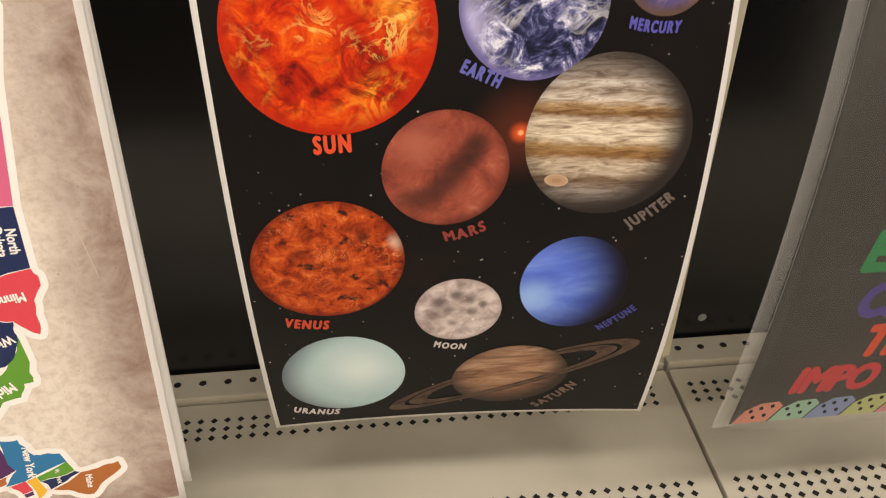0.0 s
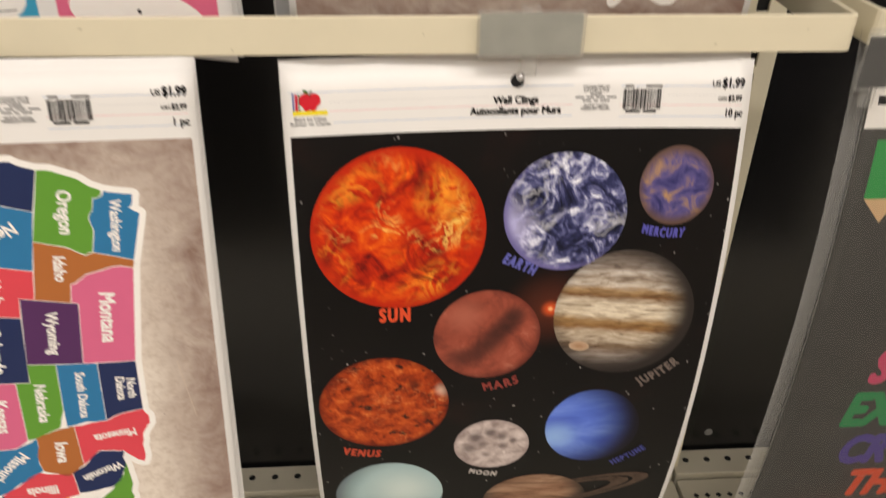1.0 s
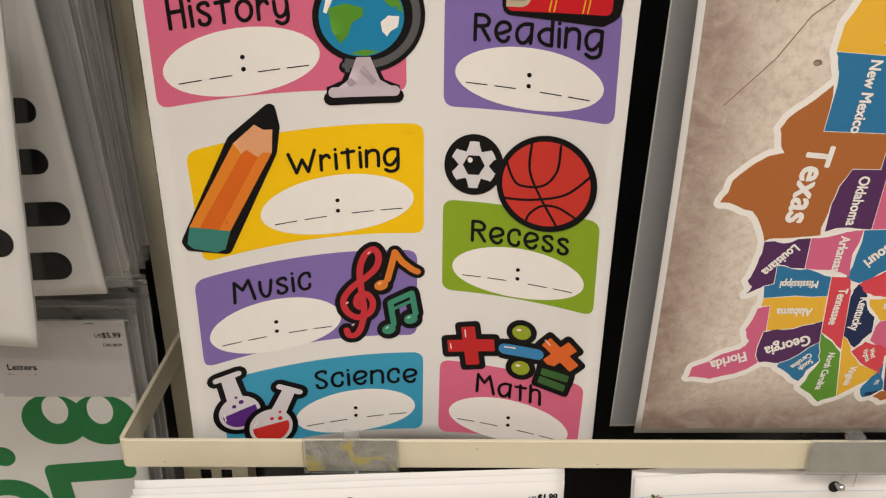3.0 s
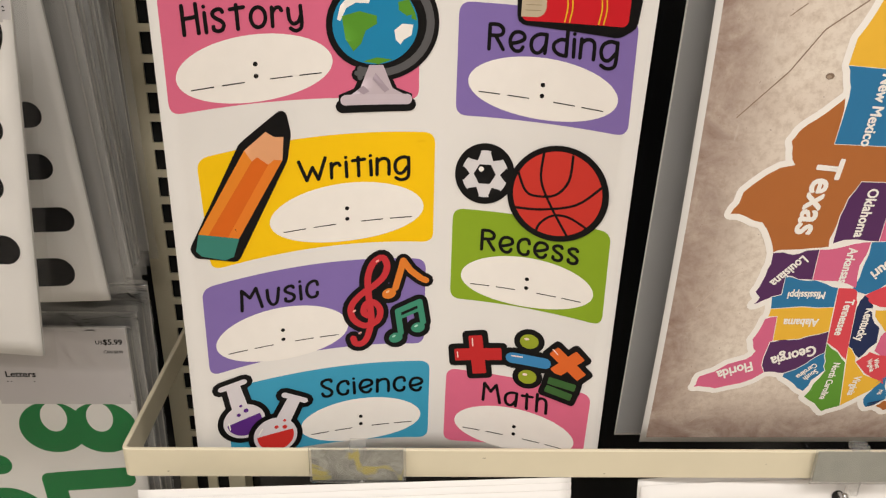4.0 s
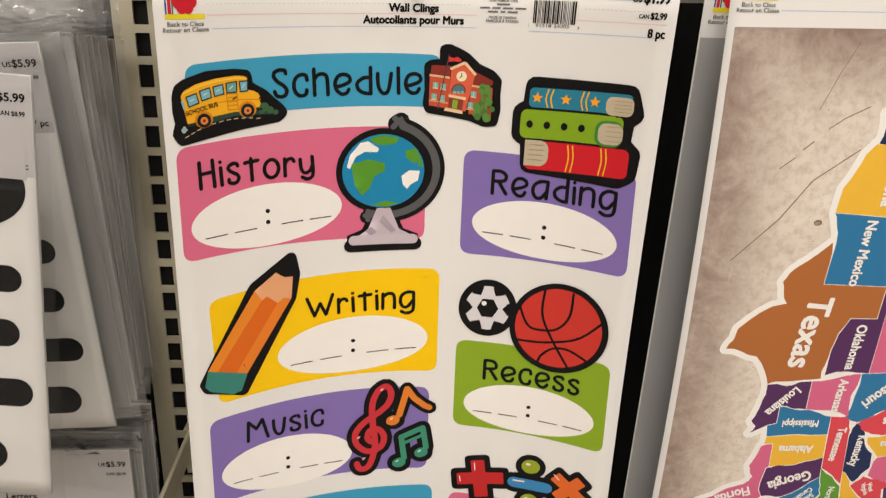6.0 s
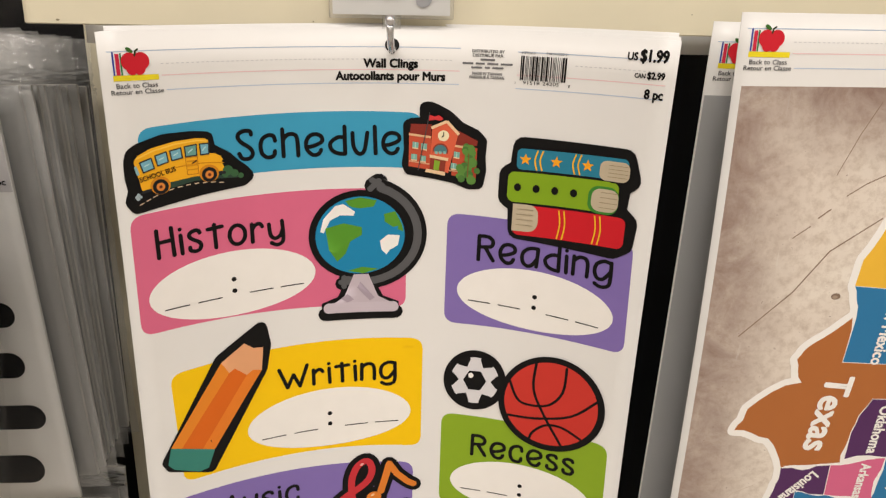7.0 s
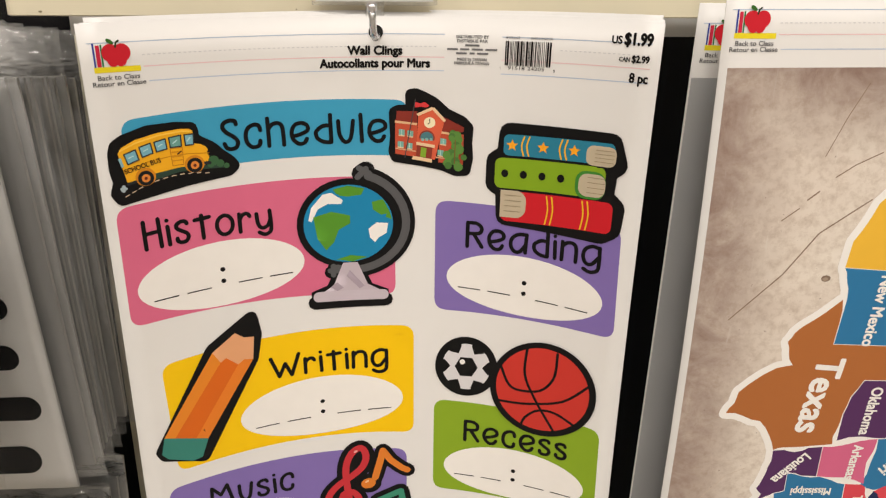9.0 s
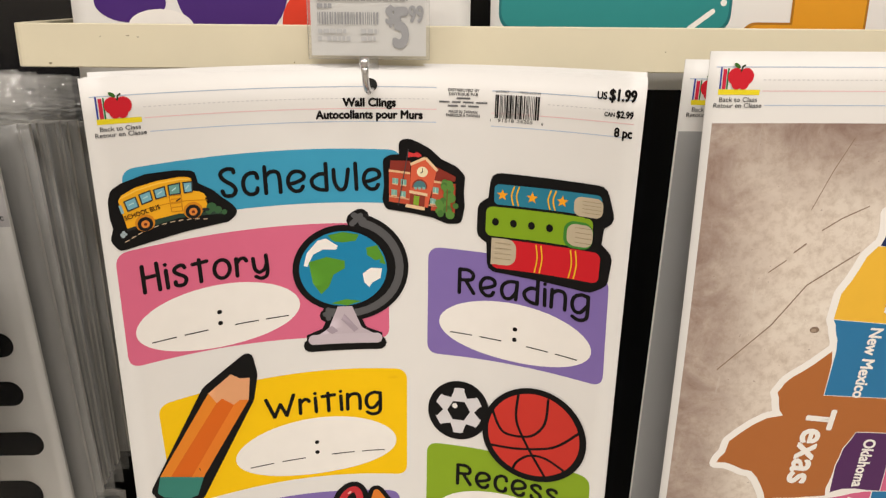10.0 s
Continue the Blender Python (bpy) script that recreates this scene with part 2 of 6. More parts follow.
# back panels, one to a bay
for n, (x0, x1) in enumerate(((-1.30, -0.502), (-0.488, 0.307), (0.321, 1.12))):
    tagged(part("back_panel", solid(x0, BACK, 0.30, x1, BACK + 0.012, 2.1, bevel=0.002), BLACK_PANEL),
           "glossy black back panel of a shop shelving bay", "panel", "back panels", kind="structure")


def upright(x):
    """A slotted steel upright with a column of punched slots at each side of its face."""
    root = tagged(new("shelving_upright"), "beige slotted steel shelving upright", "upright", "shelving uprights")
    w, y0, d = 0.068, 0.668, 0.03
    bm = bmesh.new()
    cols = [x - w / 2, x - 0.017, x - 0.005, x + 0.005, x + 0.017, x + w / 2]
    pitch, gap = 0.0254, 0.0188
    z0, n = 0.3105, 70
    for k in range(n):
        za, zb, zc = z0 + k * pitch, z0 + k * pitch + gap, z0 + (k + 1) * pitch
        for i in range(5):
            rows = ((zb, zc),) if i in (1, 3) else ((za, zb), (zb, zc))
            for a, b in rows:
                bm.faces.new([bm.verts.new(p) for p in ((cols[i], y0, a), (cols[i + 1], y0, a), (cols[i + 1], y0, b), (cols[i], y0, b))])
            if i in (1, 3):
                for p, q in (((cols[i], za), (cols[i], zb)), ((cols[i + 1], zb), (cols[i + 1], za)), ((cols[i], zb), (cols[i + 1], zb)), ((cols[i + 1], za), (cols[i], za))):
                    bm.faces.new([bm.verts.new(r) for r in ((p[0], y0, p[1]), (q[0], y0, q[1]), (q[0], y0 + 0.003, q[1]), (p[0], y0 + 0.003, p[1]))])
    for sx in (x - w / 2, x + w / 2):
        bm.faces.new([bm.verts.new(p) for p in ((sx, y0, z0), (sx, y0 + d, z0), (sx, y0 + d, z0 + n * pitch), (sx, y0, z0 + n * pitch))])
    bmesh.ops.remove_doubles(bm, verts=bm.verts, dist=1e-5)
    bmesh.ops.recalc_face_normals(bm, faces=bm.faces)
    part("slotted_face", bm, BEIGE, root)
    # Solid block; the shade behind the slots is put into its colour.
    part("core", solid(x - w / 2 + 0.002, y0 + 0.006, z0, x + w / 2 - 0.002, y0 + d, z0 + n * pitch), DARK_FILL, root, "near-black block, shade behind the slots set in its colour")
    return root


upright(-0.478)
upright(0.304)


def display_bar(x0, x1, y, z0, z1, wall_y=0.668):
    """A bent flat bar: a front run and two returns that hook into the uprights."""
    root = tagged(new("display_bar"), "beige enamelled steel bar across the front of a display bay", "display bar", "display bars")
    t, r = 0.0035, 0.006
    path = [(x0 - 0.006, wall_y), (x0, y + r)]
    path += [(x0 + r - r * math.cos(radians(a)), y + r - r * math.sin(radians(a))) for a in (20, 45, 70, 90)]
    path += [(x1 - r + r * math.sin(radians(a)), y + r - r * math.cos(radians(a))) for a in (0, 20, 45, 70)]
    path += [(x1, y + r), (x1 + 0.006, wall_y)]
    bm = bmesh.new()
    rings = []
    for i, p in enumerate(path):
        a, b = Vector(path[max(i - 1, 0)]), Vector(path[min(i + 1, len(path) - 1)])
        d = (b - a).normalized()
        n = Vector((-d.y, d.x)) * t
        q = Vector(p) + n
        e = 0.0006
        ring = [(p[0], p[1], z0 + e), (p[0], p[1], z1 - e), (*(Vector(p) + n * 0.25), z1), (*(Vector(p) + n * 0.75), z1), (q.x, q.y, z1 - e), (q.x, q.y, z0 + e), (*(Vector(p) + n * 0.75), z0), (*(Vector(p) + n * 0.25), z0)]
        rings.append([bm.verts.new(c) for c in ring])
    for g, h in zip(rings, rings[1:]):
        for k in range(8):
            bm.faces.new((g[k], g[(k + 1) % 8], h[(k + 1) % 8], h[k]))
    bm.faces.new(rings[0])
    bm.faces.new(rings[-1][::-1])
    bmesh.ops.recalc_face_normals(bm, faces=bm.faces)
    part("bar", bm, BEIGE, root)
    for x in (x0 - 0.006, x1 + 0.006):
        part("bracket", solid(x - 0.002, wall_y - 0.012, z0 - 0.02, x + 0.002, wall_y + 0.006, z1 + 0.004, bevel=0.0008), BEIGE, root)
    return root


display_bar(LEFT, RIGHT, BAR_Y, 0.9525, 0.977)
display_bar(LEFT, RIGHT, TOP_Y, 1.3955, 1.4205)
display_bar(0.297, 1.06, BAR_Y + 0.002, 0.955, 0.9795)


def deck(x0, x1):
    """A steel shelf deck with rows of flat black diamonds for punched holes along its back and its front, and a raised
    rear lip.
    """
    root = tagged(new("shelf"), "beige enamelled steel shelf with punched diamond holes", "shelf", "shelf decks")
    bm = bmesh.new()
    g, y0, y1 = 0.0012, 0.235, 0.652
    box(bm, x0 + g, y0, SHELF - 0.022, x1 - g, y1, SHELF, bevel=0.002)
    part("deck", bm, DECK, root)
    lip = bmesh.new()
    box(lip, x0 + g, y1 + 0.004, SHELF - 0.02, x1 - g, BACK - 0.004, SHELF + 0.007, bevel=0.002)
    part("rear_lip", lip, DECK, root)
    # Flat faces on uncut steel; the shade inside the holes is their black.
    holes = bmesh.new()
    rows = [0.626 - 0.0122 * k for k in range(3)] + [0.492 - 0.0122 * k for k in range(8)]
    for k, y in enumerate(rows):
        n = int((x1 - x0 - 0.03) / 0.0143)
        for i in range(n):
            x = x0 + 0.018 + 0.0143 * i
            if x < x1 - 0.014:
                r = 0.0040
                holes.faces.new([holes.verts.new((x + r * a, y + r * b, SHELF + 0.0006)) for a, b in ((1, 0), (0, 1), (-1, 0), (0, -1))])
    tagged(part("punched_holes", holes, DARK_FILL, root, "rows of flat black diamonds painted for punched holes"), kind="stuff")
    # Black discs on the lip carry the shade of its round holes.
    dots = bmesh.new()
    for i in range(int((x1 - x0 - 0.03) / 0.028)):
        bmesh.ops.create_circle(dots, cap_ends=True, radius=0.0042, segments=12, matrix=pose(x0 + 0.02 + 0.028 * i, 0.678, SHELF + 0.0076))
    tagged(part("lip_holes", dots, DARK_FILL, root, "row of flat black discs painted for the lip's holes"), kind="stuff")
    front = bmesh.new()
    box(front, x0 + g, y0 - 0.012, SHELF - 0.06, x1 - g, y0 - 0.002, SHELF + 0.003, bevel=0.002)
    part("front_edge", front, DECK, root)
    return root


for x0, x1 in ((-1.27, -0.476), (-0.474, 0.330), (0.332, 1.13)):
    deck(x0, x1)
tagged(part("plinth", solid(-1.27, 0.26, 0.0, 1.13, BACK, SHELF - 0.03, bevel=0.004), BEIGE), "beige steel plinth under the shelf", "plinth", kind="structure")
rivet = bmesh.new()
bmesh.ops.create_uvsphere(rivet, u_segments=14, v_segments=8, radius=0.0055, matrix=pose(0.385, BACK, 0.364) @ Matrix.Diagonal((1, 0.35, 1, 1)))
tagged(part("panel_plug", rivet, plain("grey_plastic", (0.25, 0.25, 0.25), 0.5)), "small grey plastic plug in the back panel", "plug")

# ---- the printed sheets ----
SCHEDULE = Sheet(-0.266, 1.397, (0.490, 0.10, -0.12), (0.077, -0.10), (-2.85, 3.6), sway=-0.018)
MAP_UP = Sheet(0.069, 1.417, (0.472, -0.03, 0.19), (0.01, 0.0), (-0.3, 0.7), crop=6.5)
MAP_LOW = Sheet(-0.302, 0.949, (0.444, -0.13, 0.02), (0.075, 0.0), (0.0, 0.0), wide=315, tilt=0.8)
PLANETS = Sheet(0.0645, 0.946, (0.470, -0.23, 0.52), (0.01, -0.12), (-0.25, 0.0), wide=312, high=471, tilt=-0.35, sway=-0.006)
RULES = Sheet(0.465, 0.970, (0.480, -0.30, 0.40), wide=310, high=479, sway=-0.06)
LETTERS_FRONT = Sheet(-0.590, 1.349, (0.445, -0.05, 0.0), wide=220, high=268, tilt=4.3)
LETTERS_REAR = Sheet(-0.613, 1.348, (0.511, 0.04, 0.0), wide=220, high=285, tilt=-2.4)
LETTERS_LOW = Sheet(-0.603, 1.032, (0.545, -0.02, 0.0), wide=220, high=340)
TOP_LEFT = Sheet(-0.3315, 1.84, (0.53, 0.0, 0.0), wide=241, high=457)
TOP_RIGHT = Sheet(-0.0785, 1.84, (0.53, 0.0, 0.0), wide=241, high=457)

# ---- inks and printed surfaces ----
BLACK, WHITE = ink("09080a"), ink("f4f1ec")
PINK, PURPLE, YELLOW, LIME, SKY = ink("dd6d8e"), ink("8470b4"), ink("fbcb06"), ink("8bab27"), ink("3f9fc4")
RED, ORANGE, GREEN, GREY, LILAC = ink("d8282c"), ink("ef7f25"), ink("4a8a3c"), ink("5a5a5c"), ink("c9c0cc")
BLUE_RULE, RED_RULE, GREY_RULE = ink("bccadf"), ink("ecc9cb"), ink("d0d0d2")


def from_sheet(nd, ln, scale=1.0):
    """The place on the sheet in metres, as a texture vector."""
    uvn = nd.new("ShaderNodeUVMap")
    uvn.uv_map = "sheet"
    return uvn.outputs[0]


def ramp_of(nd, stops):
    r = nd.new("ShaderNodeValToRGB")
    while len(r.color_ramp.elements) < len(stops):
        r.color_ramp.elements.new(0.5)
    for e, (p, rgb) in zip(r.color_ramp.elements, stops):
        e.position = p
        e.color = (*[(c / 255) ** 2.2 for c in rgb], 1)
    return r


def noise_of(nd, ln, vec, scale, detail=6, rough=0.55, warp=0.0, stretch=None):
    if stretch:
        mp = nd.new("ShaderNodeMapping")
        mp.inputs["Rotation"].default_value = (0, 0, radians(stretch[2]))
        mp.inputs["Scale"].default_value = (stretch[0], stretch[1], 1)
        ln.new(vec, mp.inputs["Vector"])
        vec = mp.outputs[0]
    n = nd.new("ShaderNodeTexNoise")
    n.inputs["Scale"].default_value, n.inputs["Detail"].default_value, n.inputs["Roughness"].default_value = scale, detail, rough
    n.inputs["Distortion"].default_value = warp
    ln.new(vec, n.inputs["Vector"])
    return n.outputs["Fac"]


def mixed(nd, ln, a, b, fac, mode="MIX"):
    m = nd.new("ShaderNodeMix")
    m.data_type, m.blend_type = "RGBA", mode
    for slot, val in ((6, a), (7, b)):
        if isinstance(val, tuple):
            m.inputs[slot].default_value = (*val, 1)
        else:
            ln.new(val, m.inputs[slot])
    if isinstance(fac, float):
        m.inputs[0].default_value = fac
    else:
        ln.new(fac, m.inputs[0])
    return m.outputs[2]


def disc_fade(nd, ln, vec, u, v, r, lo, hi):
    """0 inside a disc on the sheet, rising to 1 between lo and hi of its radius."""
    sub = nd.new("ShaderNodeVectorMath")
    sub.operation = "DISTANCE"
    sub.inputs[1].default_value = (u / 1000, -v / 1000, 0)
    ln.new(vec, sub.inputs[0])
    mr = nd.new("ShaderNodeMapRange")
    mr.interpolation_type = "SMOOTHSTEP"
    mr.inputs[1].default_value, mr.inputs[2].default_value = lo * r / 1000, hi * r / 1000
    ln.new(sub.outputs["Value"], mr.inputs[0])
    return mr.outputs[0]


def planet_print(name, stops, scale, warp=0.4, stretch=None, rim=None, spots=None, light=None, detail=8, rough=0.6, blots=(), veins=()):
    """A printed photograph of a globe: blotched or banded ink, darker towards a printed rim."""
    m, nd, ln, b = nodes_of(name)
    vec = from_sheet(nd, ln)
    n = noise_of(nd, ln, vec, scale, detail, rough, warp, stretch)
    r = ramp_of(nd, stops)
    ln.new(n, r.inputs[0])
    col = r.outputs[0]
    if spots:
        s = noise_of(nd, ln, vec, spots[0], 3, 0.5, 0.3)
        sr = nd.new("ShaderNodeMapRange")
        sr.inputs[1].default_value, sr.inputs[2].default_value = spots[1], spots[1] + 0.07
        ln.new(s, sr.inputs[0])
        col = mixed(nd, ln, col, tuple((c / 255) ** 2.2 for c in spots[2]), sr.outputs[0])
    for vs, half, keep_, rgb in veins:
        # thin threads along the middle level of a noise, broken up by a coarser one
        d = nd.new("ShaderNodeMath")
        d.operation = "SUBTRACT"
        d.inputs[1].default_value = 0.5
        ln.new(noise_of(nd, ln, vec, vs, 6, 0.6, 1.4), d.inputs[0])
        a = nd.new("ShaderNodeMath")
        a.operation = "ABSOLUTE"
        ln.new(d.outputs[0], a.inputs[0])
        k = nd.new("ShaderNodeMapRange")
        k.inputs[1].default_value, k.inputs[2].default_value, k.inputs[3].default_value, k.inputs[4].default_value = 0.0, half, 0.8, 0
        k.interpolation_type = "SMOOTHSTEP"
        ln.new(a.outputs[0], k.inputs[0])
        g = nd.new("ShaderNodeMapRange")
        g.inputs[1].default_value, g.inputs[2].default_value = keep_, keep_ + 0.16
        ln.new(noise_of(nd, ln, vec, vs * 0.45, 3, 0.5, 0.4), g.inputs[0])
        m_ = nd.new("ShaderNodeMath")
        m_.operation = "MULTIPLY"
        ln.new(k.outputs[0], m_.inputs[0])
        ln.new(g.outputs[0], m_.inputs[1])
        col = mixed(nd, ln, col, tuple((c / 255) ** 2.2 for c in rgb), m_.outputs[0])
    for bu, bv, br, rgb, depth in blots:
        f = disc_fade(nd, ln, vec, bu, bv, br, 0.15, 1.0)
        keep = nd.new("ShaderNodeMapRange")
        keep.inputs[3].default_value = 1 - depth
        ln.new(f, keep.inputs[0])
        col = mixed(nd, ln, tuple((c / 255) ** 2.2 for c in rgb), col, keep.outputs[0])
    if light:
        f = disc_fade(nd, ln, vec, light[0], light[1], light[2], 0.0, 1.0)
        col = mixed(nd, ln, tuple((c / 255) ** 2.2 for c in light[3]), col, f)
    if rim:
        f = disc_fade(nd, ln, vec, rim[0], rim[1], rim[2], rim[3], rim[4])
        col = mixed(nd, ln, col, tuple((c / 255) ** 2.2 for c in rim[5]), f)
    ln.new(col, b.inputs["Base Color"])
    b.inputs["Roughness"].default_value, b.inputs["Specular IOR Level"].default_value = 0.42, 0.22
    return m


def grunge_print():
    """The printed photograph of scuffed parchment behind the map, browner towards its margins."""
    m, nd, ln, b = nodes_of("parchment_print")
    vec = from_sheet(nd, ln)
    a = ramp_of(nd, ((0.22, (206, 192, 178)), (0.42, (223, 211, 198)), (0.6, (231, 221, 208)), (0.78, (240, 232, 221))))
    ln.new(noise_of(nd, ln, vec, 16, 10, 0.62, 0.6), a.inputs[0])
    fine = ramp_of(nd, ((0.28, (212, 202, 194)), (0.55, (255, 255, 255))))
    ln.new(noise_of(nd, ln, vec, 150, 8, 0.7), fine.inputs[0])
    col = mixed(nd, ln, a.outputs[0], fine.outputs[0], 0.8, "MULTIPLY")
    scr = ramp_of(nd, ((0.66, (0, 0, 0)), (0.72, (255, 255, 255))))
    ln.new(noise_of(nd, ln, vec, 30, 5, 0.6, 0.5, (14, 1, 35)), scr.inputs[0])
    col = mixed(nd, ln, col, (0.80, 0.74, 0.66), scr.outputs[0])
    speck = ramp_of(nd, ((0.70, (0, 0, 0)), (0.74, (190, 190, 190))))
    ln.new(noise_of(nd, ln, vec, 300, 3, 0.5), speck.inputs[0])
    col = mixed(nd, ln, col, (0.22, 0.14, 0.10), speck.outputs[0])
    sep = nd.new("ShaderNodeSeparateXYZ")
    ln.new(vec, sep.inputs[0])
    edge = None
    for out, mid, half in ((0, 0.155, 0.150), (1, -0.249, 0.205)):
        sb = nd.new("ShaderNodeMath")
        sb.operation = "SUBTRACT"
        sb.inputs[1].default_value = mid
        ln.new(sep.outputs[out], sb.inputs[0])
        ab = nd.new("ShaderNodeMath")
        ab.operation = "ABSOLUTE"
        ln.new(sb.outputs[0], ab.inputs[0])
        mr = nd.new("ShaderNodeMapRange")
        mr.interpolation_type = "SMOOTHSTEP"
        mr.inputs[1].default_value, mr.inputs[2].default_value = half - 0.062, half + 0.006
        ln.new(ab.outputs[0], mr.inputs[0])
        if edge is None:
            edge = mr.outputs[0]
        else:
            mx = nd.new("ShaderNodeMath")
            mx.operation = "MAXIMUM"
            ln.new(edge, mx.inputs[0])
            ln.new(mr.outputs[0], mx.inputs[1])
            edge = mx.outputs[0]
    ml = nd.new("ShaderNodeMath")
    ml.operation = "MULTIPLY"
    ln.new(edge, ml.inputs[0])
    br = nd.new("ShaderNodeMapRange")
    br.inputs[1].default_value, br.inputs[2].default_value, br.inputs[3].default_value, br.inputs[4].default_value = 0.3, 0.7, 0.45, 1.0
    ln.new(noise_of(nd, ln, vec, 28, 8, 0.65, 0.8), br.inputs[0])
    ln.new(br.outputs[0], ml.inputs[1])
    col = mixed(nd, ln, col, (0.20, 0.115, 0.09), ml.outputs[0])
    ln.new(col, b.inputs["Base Color"])
    b.inputs["Roughness"].default_value, b.inputs["Specular IOR Level"].default_value = 0.42, 0.25
    return m


# ---- what every wall sticker sheet carries along its top ----
def sheet_header(sheet, root, pieces, down=0.0):
    w = sheet.wide
    sheet.down = down
    for v, mat in ((9.5, BLUE_RULE), (22, RED_RULE), (29.5, BLUE_RULE)):
        for u0, u1 in (({9.5: 4, 22: 30, 29.5: 32}[v], 192), (224, w - 5)):
            Print(sheet, "writing_line", root, "faint printed writing line").rect(u0, v + (0.55 if u0 > 100 else -0.25), u1, v + (1.05 if u0 > 100 else 0.25), mat).done()
    p = Print(sheet, "dashed_line", root, "faint dashed writing line")
    u = 30
    while u < w - 6:
        if not 188 < u < 256:
            p.rect(u, 16, u + 1.4, 16.4, GREY_RULE)
        u += 2.6
    tagged(p.done(), kind="stuff")
    p = Print(sheet, "apple_mark", root, "red apple with books on a yellow ruler")
    p.rect(6, 21.2, 28.5, 24.0, ink("ecd92a"), 1, turn=-0.5)
    for u, v, wd, hx in ((6.3, 9.5, 0.9, "3a4a9c"), (7.8, 10.5, 1.9, "cc2a44"), (10.1, 10.2, 0.8, "2f7a48")):
        p.rect(u, v, u + wd, 21.0, ink(hx), 2)
    for u, v, ru, rv in ((14.6, 14.4, 4.2, 4.4), (20.2, 14.4, 4.2, 4.4), (17.4, 15.4, 6.0, 3.8), (15.6, 17.6, 3.0, 3.6), (19.2, 17.6, 3.0, 3.6)):
        p.oval(u, v, ru, rv, ink("cf2231"), 3)
    p.line([(17.3, 11.6), (17.8, 9.4), (19.0, 8.6)], 0.9, ink("2a3a20"), 4)
    p.oval(14.9, 8.8, 2.0, 1.0, ink("3c6a2c"), 4, turn=-35)
    p.done()
    for words, v, span in (("Back to Class", 27.6, 20.5), ("Retour en Classe", 30.7, 26)):
        Print(sheet, "caption", root, "small grey rounded lettering").text(words, 17.2, v, 2.4, GREY, 2, span=span, bold=0.012).done()
    for name, words, u, v, size, span, bold in (("product_name", "Wall Clings", 153.5, 20.6, 4.6, 30, 0.045), ("product_name", "Autocollants pour Murs", 153.5, 27.6, 4.6, 61, 0.045),
                                               ("price", "US", w - 23.6, 10.8, 3.8, 5.2, 0.03), ("price", "$1.99", w - 12.2, 11.2, 5.9, 14.4, 0.04),
                                               ("price", "CAN", w - 18.6, 19.7, 2.2, 5.6, 0.03), ("price", "$2.99", w - 10.2, 19.9, 3.4, 9.0, 0.04), ("piece_count", pieces, w - 10.2, 30.2, 4.8, 9.6 + 1.5 * (len(pieces) - 4), 0.035)):
        Print(sheet, name, root, "bold black lettering").text(words, u, v, size, BLACK, 2, span=span, bold=bold).done()
    p = Print(sheet, "small_print", root, "tiny grey lines of small print")
    p.text("DISTRIBUTED BY", 207.5, 11.3, 1.6, GREY, 2, span=18, bold=0.02)
    p.text("DISTRIBU\u00c9 PAR", 207.5, 13.6, 1.6, GREY, 2, span=17, bold=0.02)
    for v, runs in ((15.8, ((-4, 4),)), (18.0, ((-14, -8), (-6.6, -1.6), (-0.2, 6), (7.4, 14))), (20.2, ((-9, -3), (-1.4, 1.4), (2.8, 9)))):
        for a, b in runs:
            p.rect(207.5 + a, v - 1.15, 207.5 + b, v - 0.1, ink("727274"), 2)
    p.text("MADE IN TAIWAN", 207.5, 23.6, 1.6, GREY, 2, span=16.5, bold=0.02)
    p.text("FABRIQU\u00c9 \u00c0 TAIWAN", 207.5, 25.7, 1.6, GREY, 2, span=19.5, bold=0.02)
    tagged(p.done(), kind="stuff")
    p = Print(sheet, "barcode", root, "black bars of a product code")
    rng = random.Random(7)
    u = 226.0
    while u < 252:
        bw = rng.choice((0.33, 0.33, 0.66, 1.0))
        p.rect(u, 12.2, u + bw, 25.4, BLACK, 2)
        u += bw + rng.choice((0.33, 0.4, 0.7))
    if pieces == "8 pc":
        p.text("633563", 230, 11.0, 1.3, GREY, 2, span=7.6).text("93823-2020-01", 246, 11.0, 1.3, GREY, 2, span=12)
        p.text("91518", 232.6, 27.6, 1.9, BLACK, 2, span=9.4).text("24205", 243.6, 27.6, 1.9, BLACK, 2, span=9.2)
        p.text("1", 223.6, 27.6, 1.5, BLACK, 2).text("8", 253.8, 27.9, 1.5, BLACK, 2)
    else:
        p.rect(227, 9.6, 233, 11.0, GREY, 2).rect(241, 9.6, 252, 11.0, GREY, 2)
        p.rect(228, 26.0, 238, 27.6, BLACK, 2).rect(240, 26.0, 249, 27.6, BLACK, 2)
    tagged(p.done(), kind="stuff")
    sheet.down = 0.0


def peg_hole(sheet, root, u, v, r=4.0):
    # A near-black disc on whole paper; the shade in the hole is its colour.
    Print(sheet, "peg_hole", root, "flat black disc painted for the hanging hole").oval(u, v, r, r * 0.95, DARK_FILL, 4, n=24).done()


# ---- rounded marker lettering: strokes of even width, a capital is 1 high, y up ----
MARKER = {}


def glyph(letter, wide, *strokes):
    MARKER[letter] = wide, strokes


